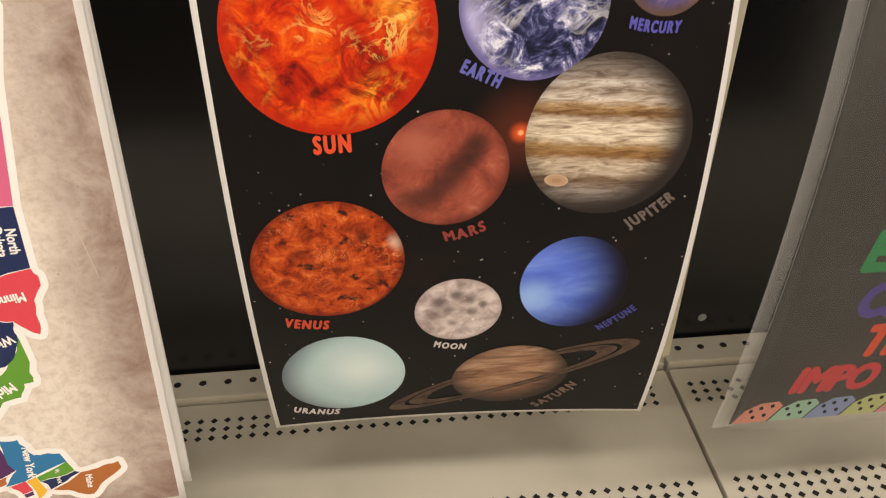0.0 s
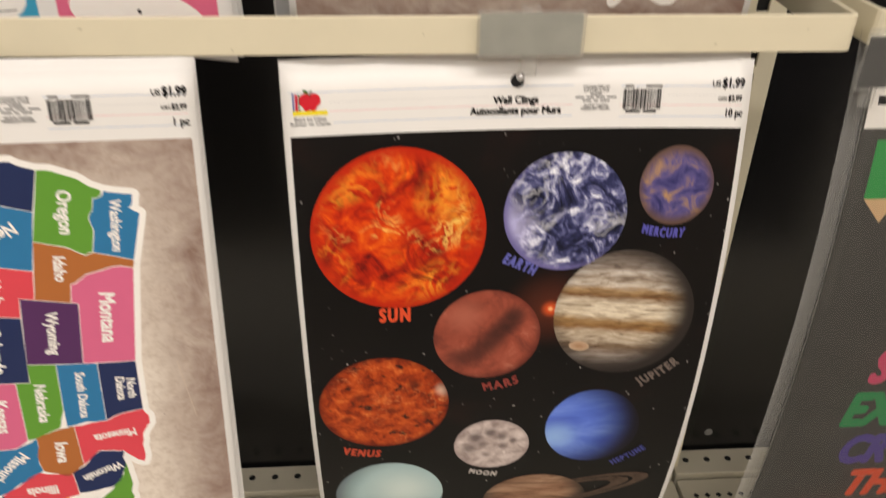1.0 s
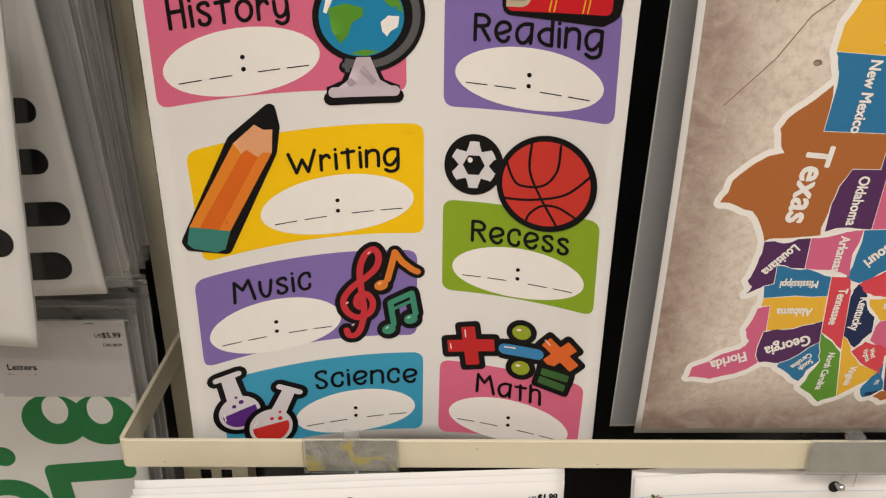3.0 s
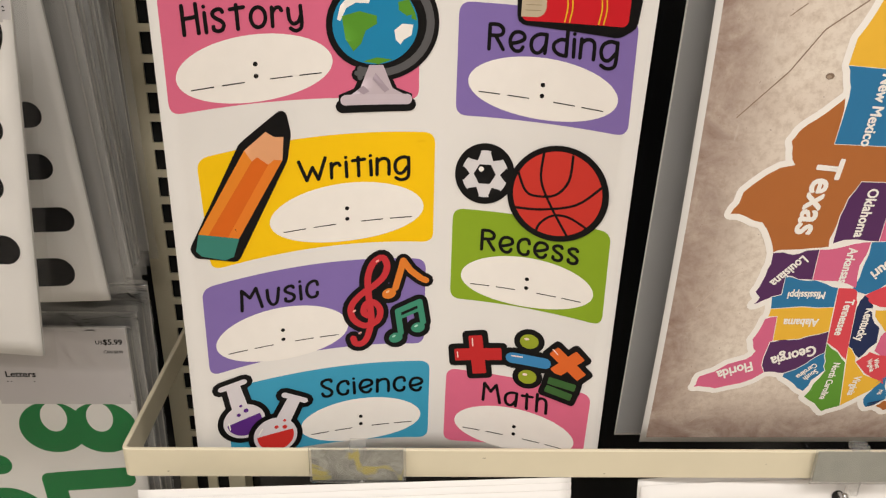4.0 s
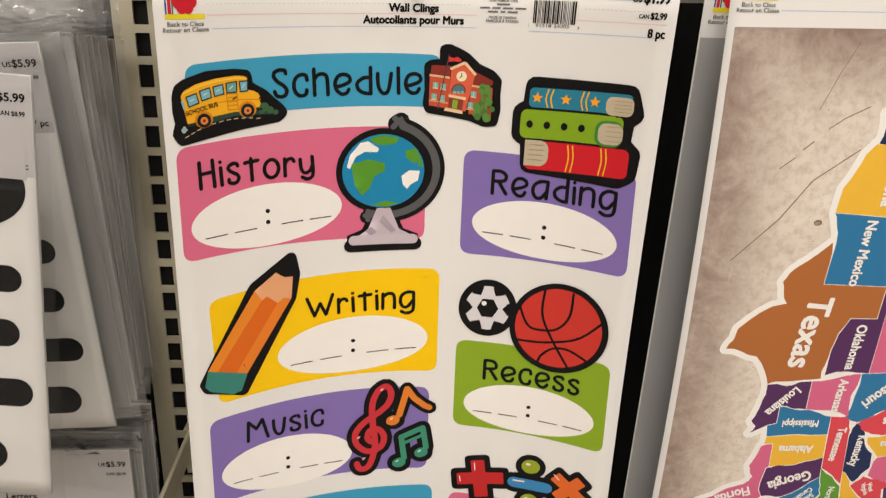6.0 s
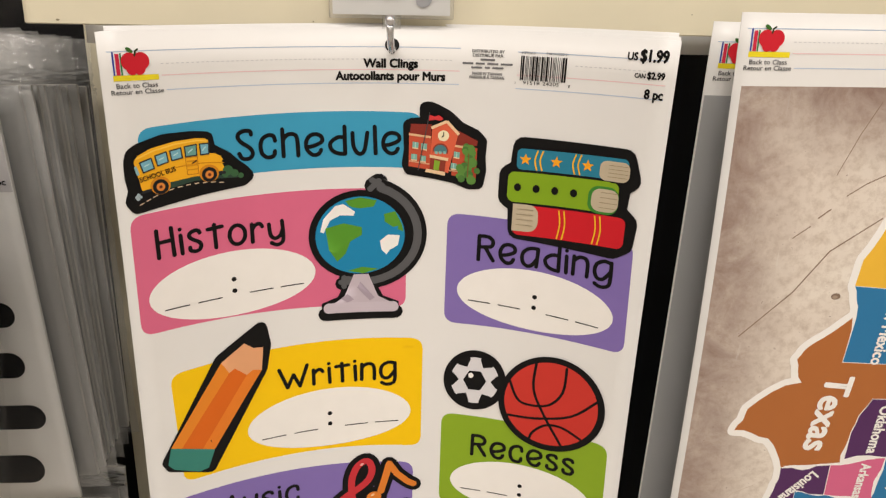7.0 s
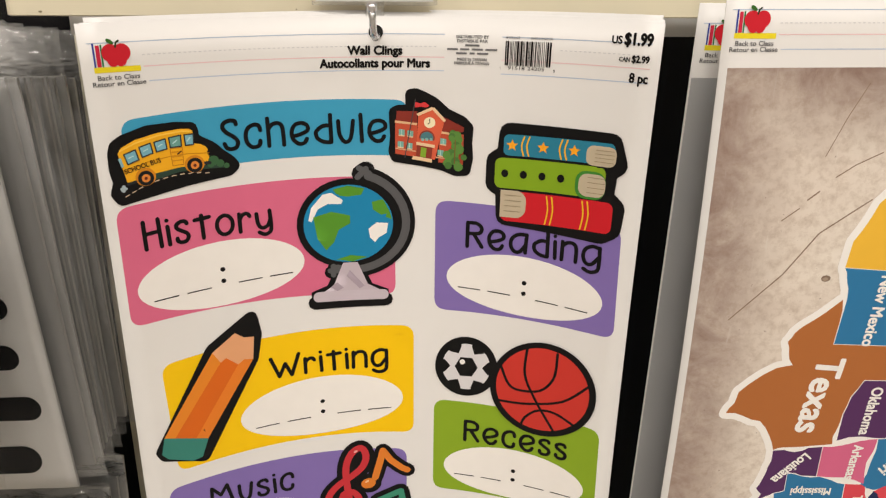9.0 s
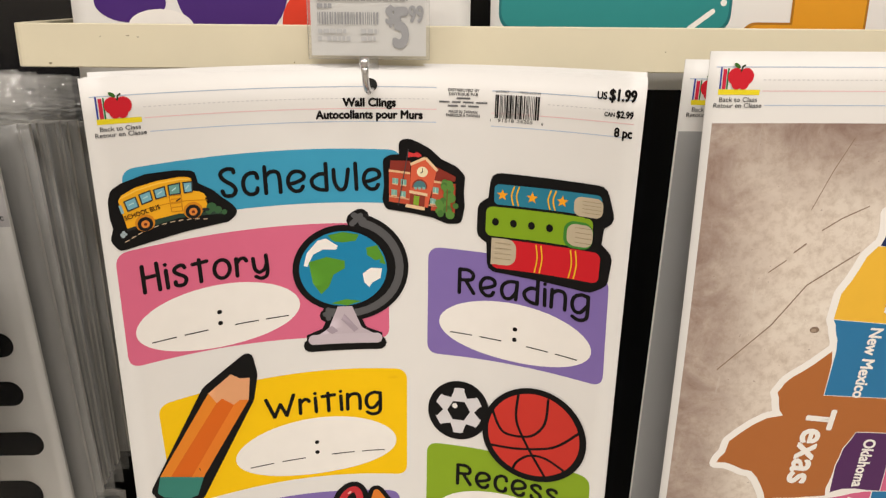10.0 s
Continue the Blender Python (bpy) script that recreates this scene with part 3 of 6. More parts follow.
glyph("S", 0.54, smooth([(0.50, 0.88), (0.46, 1.0), (0.24, 1.02), (0.05, 0.93), (0.02, 0.77), (0.16, 0.59), (0.40, 0.43), (0.53, 0.24), (0.47, 0.06), (0.30, 0.0), (0.12, 0.05), (0.04, 0.21)]))
glyph("s", 0.48, smooth([(0.44, 0.66), (0.38, 0.75), (0.20, 0.76), (0.04, 0.67), (0.05, 0.54), (0.22, 0.42), (0.40, 0.32), (0.47, 0.18), (0.38, 0.03), (0.20, 0.0), (0.05, 0.06), (0.03, 0.17)]))
glyph("c", 0.55, smooth([(0.55, 0.60), (0.49, 0.78), (0.30, 0.81), (0.10, 0.70), (0.01, 0.47), (0.04, 0.20), (0.18, 0.03), (0.35, 0.0), (0.50, 0.07), (0.53, 0.22)]))
glyph("h", 0.58, [(0.0, 1.0), (0.02, 0.0)], smooth([(0.02, 0.62), (0.18, 0.79), (0.42, 0.80), (0.54, 0.62), (0.57, 0.0)]))
glyph("e", 0.62, smooth([(0.08, 0.30), (0.32, 0.35), (0.60, 0.49), (0.58, 0.68), (0.38, 0.77), (0.14, 0.71), (0.01, 0.47), (0.05, 0.20), (0.25, 0.01), (0.47, 0.03), (0.57, 0.18)]))
glyph("d", 0.58, [(0.56, 1.02), (0.58, 0.0)], smooth([(0.56, 0.62), (0.28, 0.62), (0.02, 0.42), (0.07, 0.17), (0.30, 0.03), (0.58, 0.0)]))
glyph("u", 0.56, smooth([(0.0, 0.78), (0.03, 0.32), (0.17, 0.04), (0.34, 0.0), (0.47, 0.18), (0.56, 0.78)]))
glyph("l", 0.04, [(0.0, 1.0), (0.04, 0.0)])
glyph("H", 0.62, [(0.0, 1.0), (0.02, 0.0)], [(0.57, 1.02), (0.62, 0.0)], [(0.01, 0.55), (0.59, 0.58)])
glyph("i", 0.04, [(0.01, 0.68), (0.04, 0.0)], [(0.0, 0.90), (0.001, 0.901)])
glyph("t", 0.58, [(0.27, 0.86), (0.30, 0.0)], [(0.0, 0.72), (0.58, 0.76)])
glyph("o", 0.64, [(0.32 + 0.32 * math.cos(math.pi * k / 10), 0.36 + 0.36 * math.sin(math.pi * k / 10)) for k in range(21)])
glyph("r", 0.42, [(0.0, 0.68), (0.01, 0.0)], smooth([(0.01, 0.48), (0.15, 0.64), (0.33, 0.66), (0.42, 0.55)]))
glyph("y", 0.58, smooth([(0.0, 0.60), (0.05, 0.20), (0.22, 0.04), (0.44, 0.12), (0.54, 0.32)]), smooth([(0.54, 0.68), (0.58, 0.10), (0.52, -0.14), (0.30, -0.22), (0.08, -0.12)]))
glyph("R", 0.62, [(0.0, 1.0), (0.0, 0.0)], smooth([(0.0, 1.0), (0.38, 0.99), (0.58, 0.82), (0.50, 0.60), (0.04, 0.55)]), [(0.26, 0.55), (0.62, 0.02)])
glyph("a", 0.70, smooth([(0.66, 0.76), (0.32, 0.74), (0.06, 0.54), (0.03, 0.24), (0.18, 0.02), (0.42, 0.04), (0.66, 0.36)]), [(0.67, 0.76), (0.64, 0.02)])
glyph("n", 0.58, [(0.0, 0.74), (0.0, 0.0)], smooth([(0.0, 0.56), (0.20, 0.73), (0.46, 0.72), (0.57, 0.52), (0.58, 0.0)]))
glyph("g", 0.68, smooth([(0.66, 0.74), (0.36, 0.78), (0.08, 0.62), (0.01, 0.32), (0.14, 0.06), (0.38, 0.05), (0.62, 0.34)]), smooth([(0.66, 0.76), (0.67, 0.0), (0.56, -0.22), (0.28, -0.28), (0.06, -0.18)]))
glyph("W", 1.26, [(0.0, 0.90), (0.36, 0.0), (0.64, 0.58), (0.92, 0.0), (1.26, 0.96)])
glyph("M", 0.98, [(0.0, 0.0), (0.04, 1.0), (0.42, 0.56), (0.72, 1.0), (0.98, 0.0)])


def marker_word(p, words, left, right, high, bow=0.0, wide=2.35, gap=0.28):
    """Sets a word in marker lettering along a line from left to right, its middle lifted by bow."""
    run = sum(MARKER[c][0] for c in words) + gap * (len(words) - 1)
    (u0, v0), (u1, v1) = left, right
    k, x = (u1 - u0) / run, 0.0
    for c in words:
        for stroke in MARKER[c][1]:
            pts = []
            for a, b in stroke:
                t = (x + a) / run
                pts.append((u0 + (x + a) * k, v0 + (v1 - v0) * t - bow * 4 * t * (1 - t) - b * high))
            p.line(pts, wide, BLACK, 2)
        x += MARKER[c][0] + gap


# ---- the timetable sheet ----
def time_oval(label, u, v, ru, rv, turn):
    """A white oval for writing the time: four dashes and a colon."""
    Print(SCHEDULE, "time_oval", label, "white oval for the time").oval(u, v, ru, rv, WHITE, 1, turn=turn, n=48).done()
    for du in (-0.84, -0.45, 0.17, 0.55):
        pts = bend([(u + ru * du, v + rv * 0.36), (u + ru * (du + 0.29), v + rv * 0.36)], u, v, turn)
        Print(SCHEDULE, "dash", label, "thin black dash").line(pts, 0.7, BLACK, 2, caps=False).done()
    for dv in (-0.14, 0.22):
        Print(SCHEDULE, "colon_dot", label, "black dot").oval(u, v + rv * dv, 1.5, 1.5, BLACK, 2, n=14).done()


def panel(root, name, words, mat, corners, label, oval, text):
    """A coloured cling label: a bowed four-cornered panel, its title and its time oval."""
    p = Print(SCHEDULE, name, root, label)
    (ax, ay), (bx, by), (cx, cy), (dx, dy), bow = corners
    quad, edge = [(ax, ay), (bx, by), (cx, cy), (dx, dy)], []
    r = 8.0
    for i in range(4):
        q0, q1, q2 = Vector(quad[i - 1]), Vector(quad[i]), Vector(quad[(i + 1) % 4])
        a, b = q1 + (q0 - q1).normalized() * r, q1 + (q2 - q1).normalized() * r
        for k in range(7):
            t = k / 6
            edge.append((a * (1 - t) ** 2 + q1 * 2 * t * (1 - t) + b * t * t)[:])
    out = []
    for a, b in zip(edge, edge[1:] + edge[:1]):
        n = max(1, int(math.hypot(b[0] - a[0], b[1] - a[1]) / 8))
        out += [(a[0] + (b[0] - a[0]) * k / n, a[1] + (b[1] - a[1]) * k / n) for k in range(n)]
    x0, x1 = min(q[0] for q in quad), max(q[0] for q in quad)
    out = [(x, y - bow * (1 - ((x - (x0 + x1) / 2) / ((x1 - x0) / 2)) ** 2)) for x, y in out]
    p.poly(out, mat, 0)
    ob = p.done()
    if oval:
        time_oval(ob, *oval)
    t = Print(SCHEDULE, "lettering", ob, "rounded black hand-drawn lettering")
    marker_word(t, words, *text)
    t.done()
    return ob


def star(p, u, v, r, mat, layer):
    p.poly([(u + (r if k % 2 else r * 0.45) * math.sin(math.pi * k / 5), v + (r if k % 2 else r * 0.45) * math.cos(math.pi * k / 5)) for k in range(10)], mat, layer)


def timetable():
    root = paper_sheet("schedule_sheet", SCHEDULE, "white sheet of classroom timetable wall stickers, curled forward at its sides", "poster", group="hanging sticker sheets")
    sheet_header(SCHEDULE, root, "8 pc")
    peg_hole(SCHEDULE, root, 154, 8.4)
    ob = panel(root, "schedule_banner", "Schedule", SKY, ((14, 49), (172, 46.4), (170, 79.5), (16, 82), 2.2), "sky blue title banner", None, ((66.9, 70.4), (158.8, 70.3), 15.8))
    p = Print(SCHEDULE, "school_bus", ob, "yellow school bus on a black road")
    at = lambda *pts: [(4.1 + 0.0976 * x - 0.0094 * y, 41.3 + 0.0114 * x + 0.1046 * y) for x, y in pts]
    low = at((85, 190), (120, 165), (250, 115), (400, 95), (480, 95), (492, 150), (530, 170), (590, 195), (640, 235), (690, 265), (715, 290), (690, 315), (450, 370), (110, 465), (85, 435), (100, 375), (82, 310), (76, 230))
    p.line(low + low[:1], 7.4, BLACK, 3).poly(low, BLACK, 3)
    p.poly(at((250, 340), (420, 300), (560, 290), (640, 285), (690, 300), (560, 310), (420, 325), (270, 370)), ink("2d4438"), 4)
    body = at((92, 225), (110, 195), (180, 155), (300, 118), (420, 96), (470, 95), (488, 104), (496, 130), (496, 172), (530, 174), (560, 186), (578, 210), (584, 280), (540, 290), (300, 330), (160, 382), (135, 374), (120, 320), (104, 270))
    p.poly(body, ink("f5b221"), 4)
    p.line(at((100, 212), (190, 168), (310, 130), (430, 108), (484, 108)), 0.9, ink("ffcb4a"), 5, caps=False)
    p.line(at((120, 322), (250, 268), (370, 240), (470, 226), (580, 222)), 0.5, ink("d18d16"), 5, caps=False)
    for quad in (((122, 228), (182, 204), (200, 256), (142, 280)), ((202, 192), (262, 170), (275, 222), (218, 244)), ((281, 166), (340, 148), (350, 200), (294, 216)), ((360, 142), (424, 128), (428, 186), (368, 194)), ((442, 126), (492, 120), (494, 176), (450, 182))):
        pane = at(*quad)
        p.poly(pane, ink("7cb6c6" if quad[0][0] < 350 or quad[0][0] > 440 else "6ea39a"), 6).line(pane + pane[:1], 0.7, ink("33383a"), 7)
        p.line(at((quad[0][0] * 0.7 + quad[2][0] * 0.3, quad[0][1] * 0.3 + quad[2][1] * 0.7), (quad[0][0] * 0.35 + quad[2][0] * 0.65, quad[0][1] * 0.75 + quad[2][1] * 0.25)), 0.7, ink("b4d8dc"), 7, caps=False)
    p.poly(at((92, 250), (106, 246), (122, 290), (108, 296)), ink("8cb8c4"), 6)
    door = at((366, 200), (432, 192), (440, 284), (380, 290))
    p.line(door + door[:1], 0.45, ink("c9821a"), 6, caps=False)
    for y in (216, 240, 262):
        p.line(at((374, y + 4), (436, y - 4)), 0.7, ink("d8921c"), 6, caps=False)
    p.line(at((406, 228), (426, 214)), 0.7, ink("3a2a18"), 7)
    p.text("SCHOOL BUS", *at((222, 300))[0], 2.7, BLACK, 7, span=19.5, turn=12.5, bold=0.012)
    for x, y in ((234, 354), (500, 288)):
        (u, v), = at((x, y))
        p.oval(u, v - 0.6, 5.4, 5.0, ink("d98a1e"), 5, n=24).oval(u, v, 4.2, 4.2, ink("17181a"), 7, n=22).oval(u, v, 2.3, 2.3, ink("e08a3c"), 8, n=18).oval(u, v, 0.9, 0.9, ink("6a2a18"), 9, n=12)
    p.line(at((560, 276), (584, 276)), 1.8, ink("26282a"), 6).line(at((140, 384), (180, 372)), 1.6, ink("26282a"), 6)
    for k in range(3):
        p.line(at((122 + 36 * k, 452 - 20 * k), (146 + 36 * k, 440 - 20 * k)), 0.55, ink("d9c0a0"), 5, caps=False)
    for k in range(7):
        p.line(at((280 + 46 * k, 374 - 16 * k + 1.5 * k * k), (306 + 46 * k, 366 - 15 * k + 1.5 * k * k)), 0.55, ink("d9c0a0"), 6, caps=False)
    for x, y, r in ((604, 264, 2.9), (642, 278, 2.2), (678, 290, 1.6), (590, 284, 2.0)):
        (u, v), = at((x, y))
        p.oval(u, v, r, r, ink("3c6440"), 5, n=16)
    for x, y, r in ((116, 398, 1.0), (106, 410, 0.9), (128, 408, 0.8), (114, 418, 1.1)):
        (u, v), = at((x, y))
        p.oval(u, v, r, r, ink("a9bac0"), 5, n=10)
    p.done()
    p = Print(SCHEDULE, "school_house", ob, "red brick school house with a clock")
    at = lambda *pts: [(157.1 + 0.1077 * x + 0.0036 * y, 37.0 - 0.0039 * x + 0.1106 * y) for x, y in pts]
    edge = at((150, 60), (175, 58), (215, 75), (270, 105), (335, 165), (420, 205), (452, 240), (445, 320), (450, 400), (436, 470), (385, 472), (310, 440), (200, 415), (60, 390), (50, 360), (62, 280), (60, 150), (80, 142), (150, 140))
    p.line(edge + edge[:1], 6.6, BLACK, 3).poly(edge, BLACK, 3)
    p.poly(at((62, 190), (180, 205), (176, 395), (56, 372)), ink("c9553a"), 4)
    p.poly(at((300, 260), (430, 275), (425, 440), (290, 425)), ink("c9553a"), 4)
    p.poly(at((72, 143), (182, 148), (180, 210), (66, 192)), ink("8a3328"), 5).poly(at((318, 178), (432, 236), (428, 262), (312, 262)), ink("8a3328"), 5)
    p.line(at((60, 198), (178, 216)), 1.3, ink("e6b98c"), 6, caps=False).line(at((308, 262), (372, 272)), 1.3, ink("e6b98c"), 6, caps=False)
    p.line(at((58, 342), (170, 362)), 0.8, ink("e0a680"), 6, caps=False).line(at((276, 396), (335, 404)), 0.8, ink("e0a680"), 6, caps=False)
    p.poly(at((186, 168), (268, 130), (328, 196), (300, 300), (272, 410), (170, 392)), ink("db6244"), 7)
    p.line(at((182, 166), (266, 132), (330, 202)), 1.7, ink("ecc9a0"), 9, caps=False)
    (u, v), = at((247, 208))
    p.oval(u, v, 3.3, 3.2, ink("f3e6c0"), 9, n=22).line(at((248, 190), (248, 208), (238, 214)), 0.5, BLACK, 10)
    (u, v), = at((230, 290))
    p.oval(u, v, 4.6, 4.6, ink("8c3a2c"), 8, n=22).oval(u, v, 3.8, 3.7, ink("4d7a80"), 9, n=22).poly(at((190, 292), (272, 304), (270, 330), (190, 318)), ink("db6244"), 10)
    for x in (200, 222, 246):
        p.poly(at((x, 290), (x + 15, 292), (x + 15, 306), (x, 304)), ink("86b4ac"), 11)
    p.poly(at((172, 308), (274, 328), (272, 344), (172, 324)), ink("ecc9a0"), 12)
    p.poly(at((176, 328), (260, 342), (252, 408), (170, 392)), ink("8c3a2c"), 11).poly(at((198, 338), (228, 344), (222, 396), (192, 390)), ink("84a832"), 12)
    p.poly(at((154, 384), (256, 404), (256, 424), (146, 402)), ink("ecc9a0"), 13)
    for x, y in ((80, 238), (126, 246), (72, 302), (120, 312), (304, 292), (288, 354)):
        pane = at((x, y), (x + 32, y + 5), (x + 30, y + 38), (x - 2, y + 33))
        p.poly(pane, ink("7fb3a6"), 8).line(pane[2:], 0.7, ink("ecc9a0"), 9, caps=False).line(at((x + 15, y + 3), (x + 14, y + 35)), 0.3, ink("c8e0d8"), 9, caps=False)
    p.line(at((174, 82), (108, 392)), 0.55, ink("4a4648"), 14, caps=False)
    p.poly(smooth(at((172, 94), (200, 104), (222, 98), (246, 118), (226, 126), (204, 122), (170, 126))), ink("d23a3c"), 14)
    rng = random.Random(4)
    for k in range(26):
        x, y = 380 + rng.uniform(-1, 1) * (14 + 0.26 * min(k * 8, 150)), 262 + k * 7.4
        (u, v), = at((x, y))
        r = rng.uniform(1.6, 2.8)
        p.oval(u, v, r, r * 1.05, ink("5d8a3e" if k % 3 else "4b7638"), 13 + 0.05 * k, n=12, turn=rng.uniform(0, 90))
    p.line(at((386, 300), (380, 430)), 0.6, ink("7a5a30"), 15, caps=False)
    p.done()

    ob = panel(root, "history_label", "History", PINK, ((5.6, 96.5), (163.5, 92.5), (164.5, 170.5), (5.4, 170), 2.6), "pink timetable label", (60, 146, 48.8, 20.9, 3.5), ((18.8, 122.8), (90.2, 120.4), 16.4, 0.3))
    p = Print(SCHEDULE, "globe", ob, "desk globe on a grey stand with a thick black outline")
    arc = [(138 + 33 * math.cos(radians(a)), 121 + 31 * math.sin(radians(a))) for a in range(-72, 112, 10)]
    p.line(arc, 11, BLACK, 3).oval(136, 121.5, 31, 29, BLACK, 3)
    p.line([(144, 90), (147, 88)], 11, BLACK, 3).line([(125, 153), (131, 152)], 9, BLACK, 3)
    p.poly([(130, 145), (142, 145), (150, 162), (160, 166), (160, 176), (112, 176), (112, 166), (122, 162)], BLACK, 3)
    p.line([(114.5, 173.5), (158, 173)], 9.5, BLACK, 3)
    p.line(arc, 5, GREY, 4).line([(142, 92), (147, 87)], 3.6, GREY, 4).line([(143, 86.5), (149, 90)], 3.6, GREY, 4)
    p.line([(124, 152), (132, 152.5)], 3.4, GREY, 4).line([(126, 149), (126, 155)], 3.4, GREY, 4)
    p.oval(136, 121.5, 27, 25, ink("1c86b4"), 5, n=44)
    p.poly([(115, 116), (126, 113), (137, 116), (137, 121), (130, 125), (127, 133), (122, 138), (117, 130)], ink("58962c"), 6)
    p.poly([(149, 108), (157, 106), (161, 114), (162.3, 119), (157, 117), (150, 112)], ink("58962c"), 6)
    p.poly([(127, 99), (136, 97), (146, 99), (144, 103), (136, 104), (130, 103)], ink("58962c"), 6)
    p.poly([(128, 144.5), (137, 142), (147, 143.5), (138, 146.4)], ink("58962c"), 6)
    p.poly([(112, 118), (114, 110), (121, 102), (126, 101), (133, 106), (132, 108.5), (124, 108), (118, 111), (114, 119)], WHITE, 6)
    p.poly([(148, 125), (153, 121), (160, 121.5), (159, 128), (154, 131), (152, 134), (149, 131)], WHITE, 6)
    p.poly([(132, 147), (141, 147), (147, 162), (156, 167), (117, 168), (126, 162)], ink("c3b6bf"), 5)
    p.rect(113, 166, 160, 173, ink("c9bdc6"), 6, round_=3.4)
    p.poly([(136, 152), (145, 163), (142, 165), (134, 156)], ink("aa9ca8"), 7).poly([(124, 163), (128, 160), (132, 164), (128, 166)], ink("aa9ca8"), 7)
    p.done()

    ob = panel(root, "reading_label", "Reading", PURPLE, ((188.6, 106.6), (300.2, 112.2), (302.4, 184.2), (189, 180), 0.4), "purple timetable label", (245, 159.4, 48.8, 20.0, -4.5), ((208.6, 135.6), (289.3, 138.4), 15.6, 0.2))
    p = Print(SCHEDULE, "book_outline", ob, "thick black cut outline")
    p.line([(231, 63), (290, 64), (294, 76), (289, 80), (288, 95), (295, 101), (294, 114), (288, 118), (231, 114), (230, 98), (224, 94), (224, 80), (230, 76), (231, 63)], 11.5, BLACK, 3)
    p.poly([(231, 63), (292, 64), (294, 114), (231, 114)], BLACK, 3.3).done()
    page, page_line, gold = ink("c3b59b"), ink("9a8c72"), ink("f2b92c")
    p = Print(SCHEDULE, "book", ob, "blue book with gold stars")
    p.rect(228, 64, 292, 76.5, ink("2b7f9a"), 4, round_=3).rect(276, 66, 293, 77.5, page, 5, round_=4)
    for u in (233, 251, 269):
        star(p, u, 70.3, 3.6, ink("f5a623"), 6)
    for u in (240, 243, 262, 265):
        p.line(smooth([(u, 64.4), (u - 1.5, 70.3), (u, 76.2)]), 0.9, gold, 6, caps=False)
    for k in range(4):
        p.line([(281, 68.3 + 2.2 * k), (292, 68.3 + 2.2 * k)], 0.3, page_line, 7, caps=False)
    p.done()
    p = Print(SCHEDULE, "book", ob, "green book with black dots")
    p.rect(223.5, 78, 288, 96.5, ink("84a820"), 4, round_=4).rect(271, 81, 288.5, 97.5, ink("3f8432"), 5, round_=6).rect(273, 82.5, 288.5, 96, page, 6, round_=5)
    for k in range(4):
        p.oval(229.5 + 11 * k, 87.3, 2.1, 2.4, BLACK, 6, n=16)
        p.line([(278, 84.5 + 3 * k), (288, 84.5 + 3 * k)], 0.35, page_line, 7, caps=False)
    p.done()
    p = Print(SCHEDULE, "book", ob, "red book with gold bands")
    p.rect(228, 98, 294, 117, ink("cf1f2a"), 4, round_=4).rect(228, 97.5, 243, 114.5, page, 5, round_=6).rect(227.6, 97.5, 233, 114.5, page, 5.3)
    for u in (255, 258, 276, 279):
        p.line(smooth([(u, 98.8), (u + 1.2, 107.5), (u, 116.6)]), 0.9, gold, 6, caps=False)
    for k in range(4):
        p.line([(230, 100.5 + 3.3 * k), (240, 100.5 + 3.3 * k)], 0.35, page_line, 7, caps=False)
    p.done()

    ob = panel(root, "writing_label", "Writing", YELLOW, ((18.5, 200), (176, 192.4), (176.6, 273.6), (21.5, 281), 3), "yellow timetable label", (116, 249.2, 53.4, 21.8, 4), ((84.1, 223.8), (158.6, 221.8), 15.4, 0.2))
    p = Print(SCHEDULE, "pencil", ob, "orange pencil with a black point and a teal end")
    p.line([(74, 178), (76, 190), (73, 207), (38, 273), (15, 266), (13, 262), (49, 196), (74, 178)], 8, BLACK, 3)
    p.poly([(76, 175), (78, 192), (73, 208), (38, 274), (13, 264), (49, 196)], BLACK, 3)
    p.poly([(49, 198), (63.5, 187), (75, 191.5), (73.5, 207.5), (68, 206.6), (64, 209.5), (57, 203.5), (53.5, 206)], ink("e6a779"), 4)
    p.poly([(49, 198), (53.5, 206), (21.5, 254), (15, 252)], ink("e88a2a"), 4)
    p.poly([(53.5, 206), (57, 203.5), (64, 209.5), (34, 258), (21.5, 254)], ink("dd6a1c"), 4)
    p.poly([(64, 209.5), (68, 206.6), (73.5, 207.5), (41.5, 260), (34, 258)], ink("e8812a"), 4)
    p.poly([(15, 252), (41.5, 260), (37, 273), (31, 274.5), (16, 268.5), (12.5, 264)], ink("3b8478"), 5)
    p.poly([(63.5, 187), (74.5, 177.5), (75.5, 191.5), (69, 191)], BLACK, 5)
    p.done()

    ob = panel(root, "recess_label", "Recess", LIME, ((190, 247), (300.4, 252.4), (302, 326), (190.4, 318.4), 0.6), "lime green timetable label", (245.6, 300.6, 48, 19.8, -3.2), ((211.6, 277.4), (279.8, 280.6), 15.0, 0.2))
    p = Print(SCHEDULE, "football", ob, "black and white football")
    p.oval(210.8, 220.4, 20.4, 22, BLACK, 3, n=48).oval(210.8, 220.4, 15.8, 17, ink("dcdadd"), 4, n=40)
    for k in range(6):
        a = math.pi / 3 * k
        c, e = math.cos(a), math.sin(a)
        wedge = [(10.4, 0), (14.2, 4.4), (17.4, 4.8), (17.4, -4.8), (14.2, -4.4)]
        p.poly([(210.8 + x * c - y * e, 220.4 + 1.07 * (x * e + y * c)) for x, y in wedge], BLACK, 5)
    p.oval(210.8, 220.4, 7.6, 8.0, BLACK, 5, n=6).oval(208.2, 216.8, 1.8, 1.9, WHITE, 6, n=14)
    p.done()
    p = Print(SCHEDULE, "basketball", ob, "red basketball with black seams")
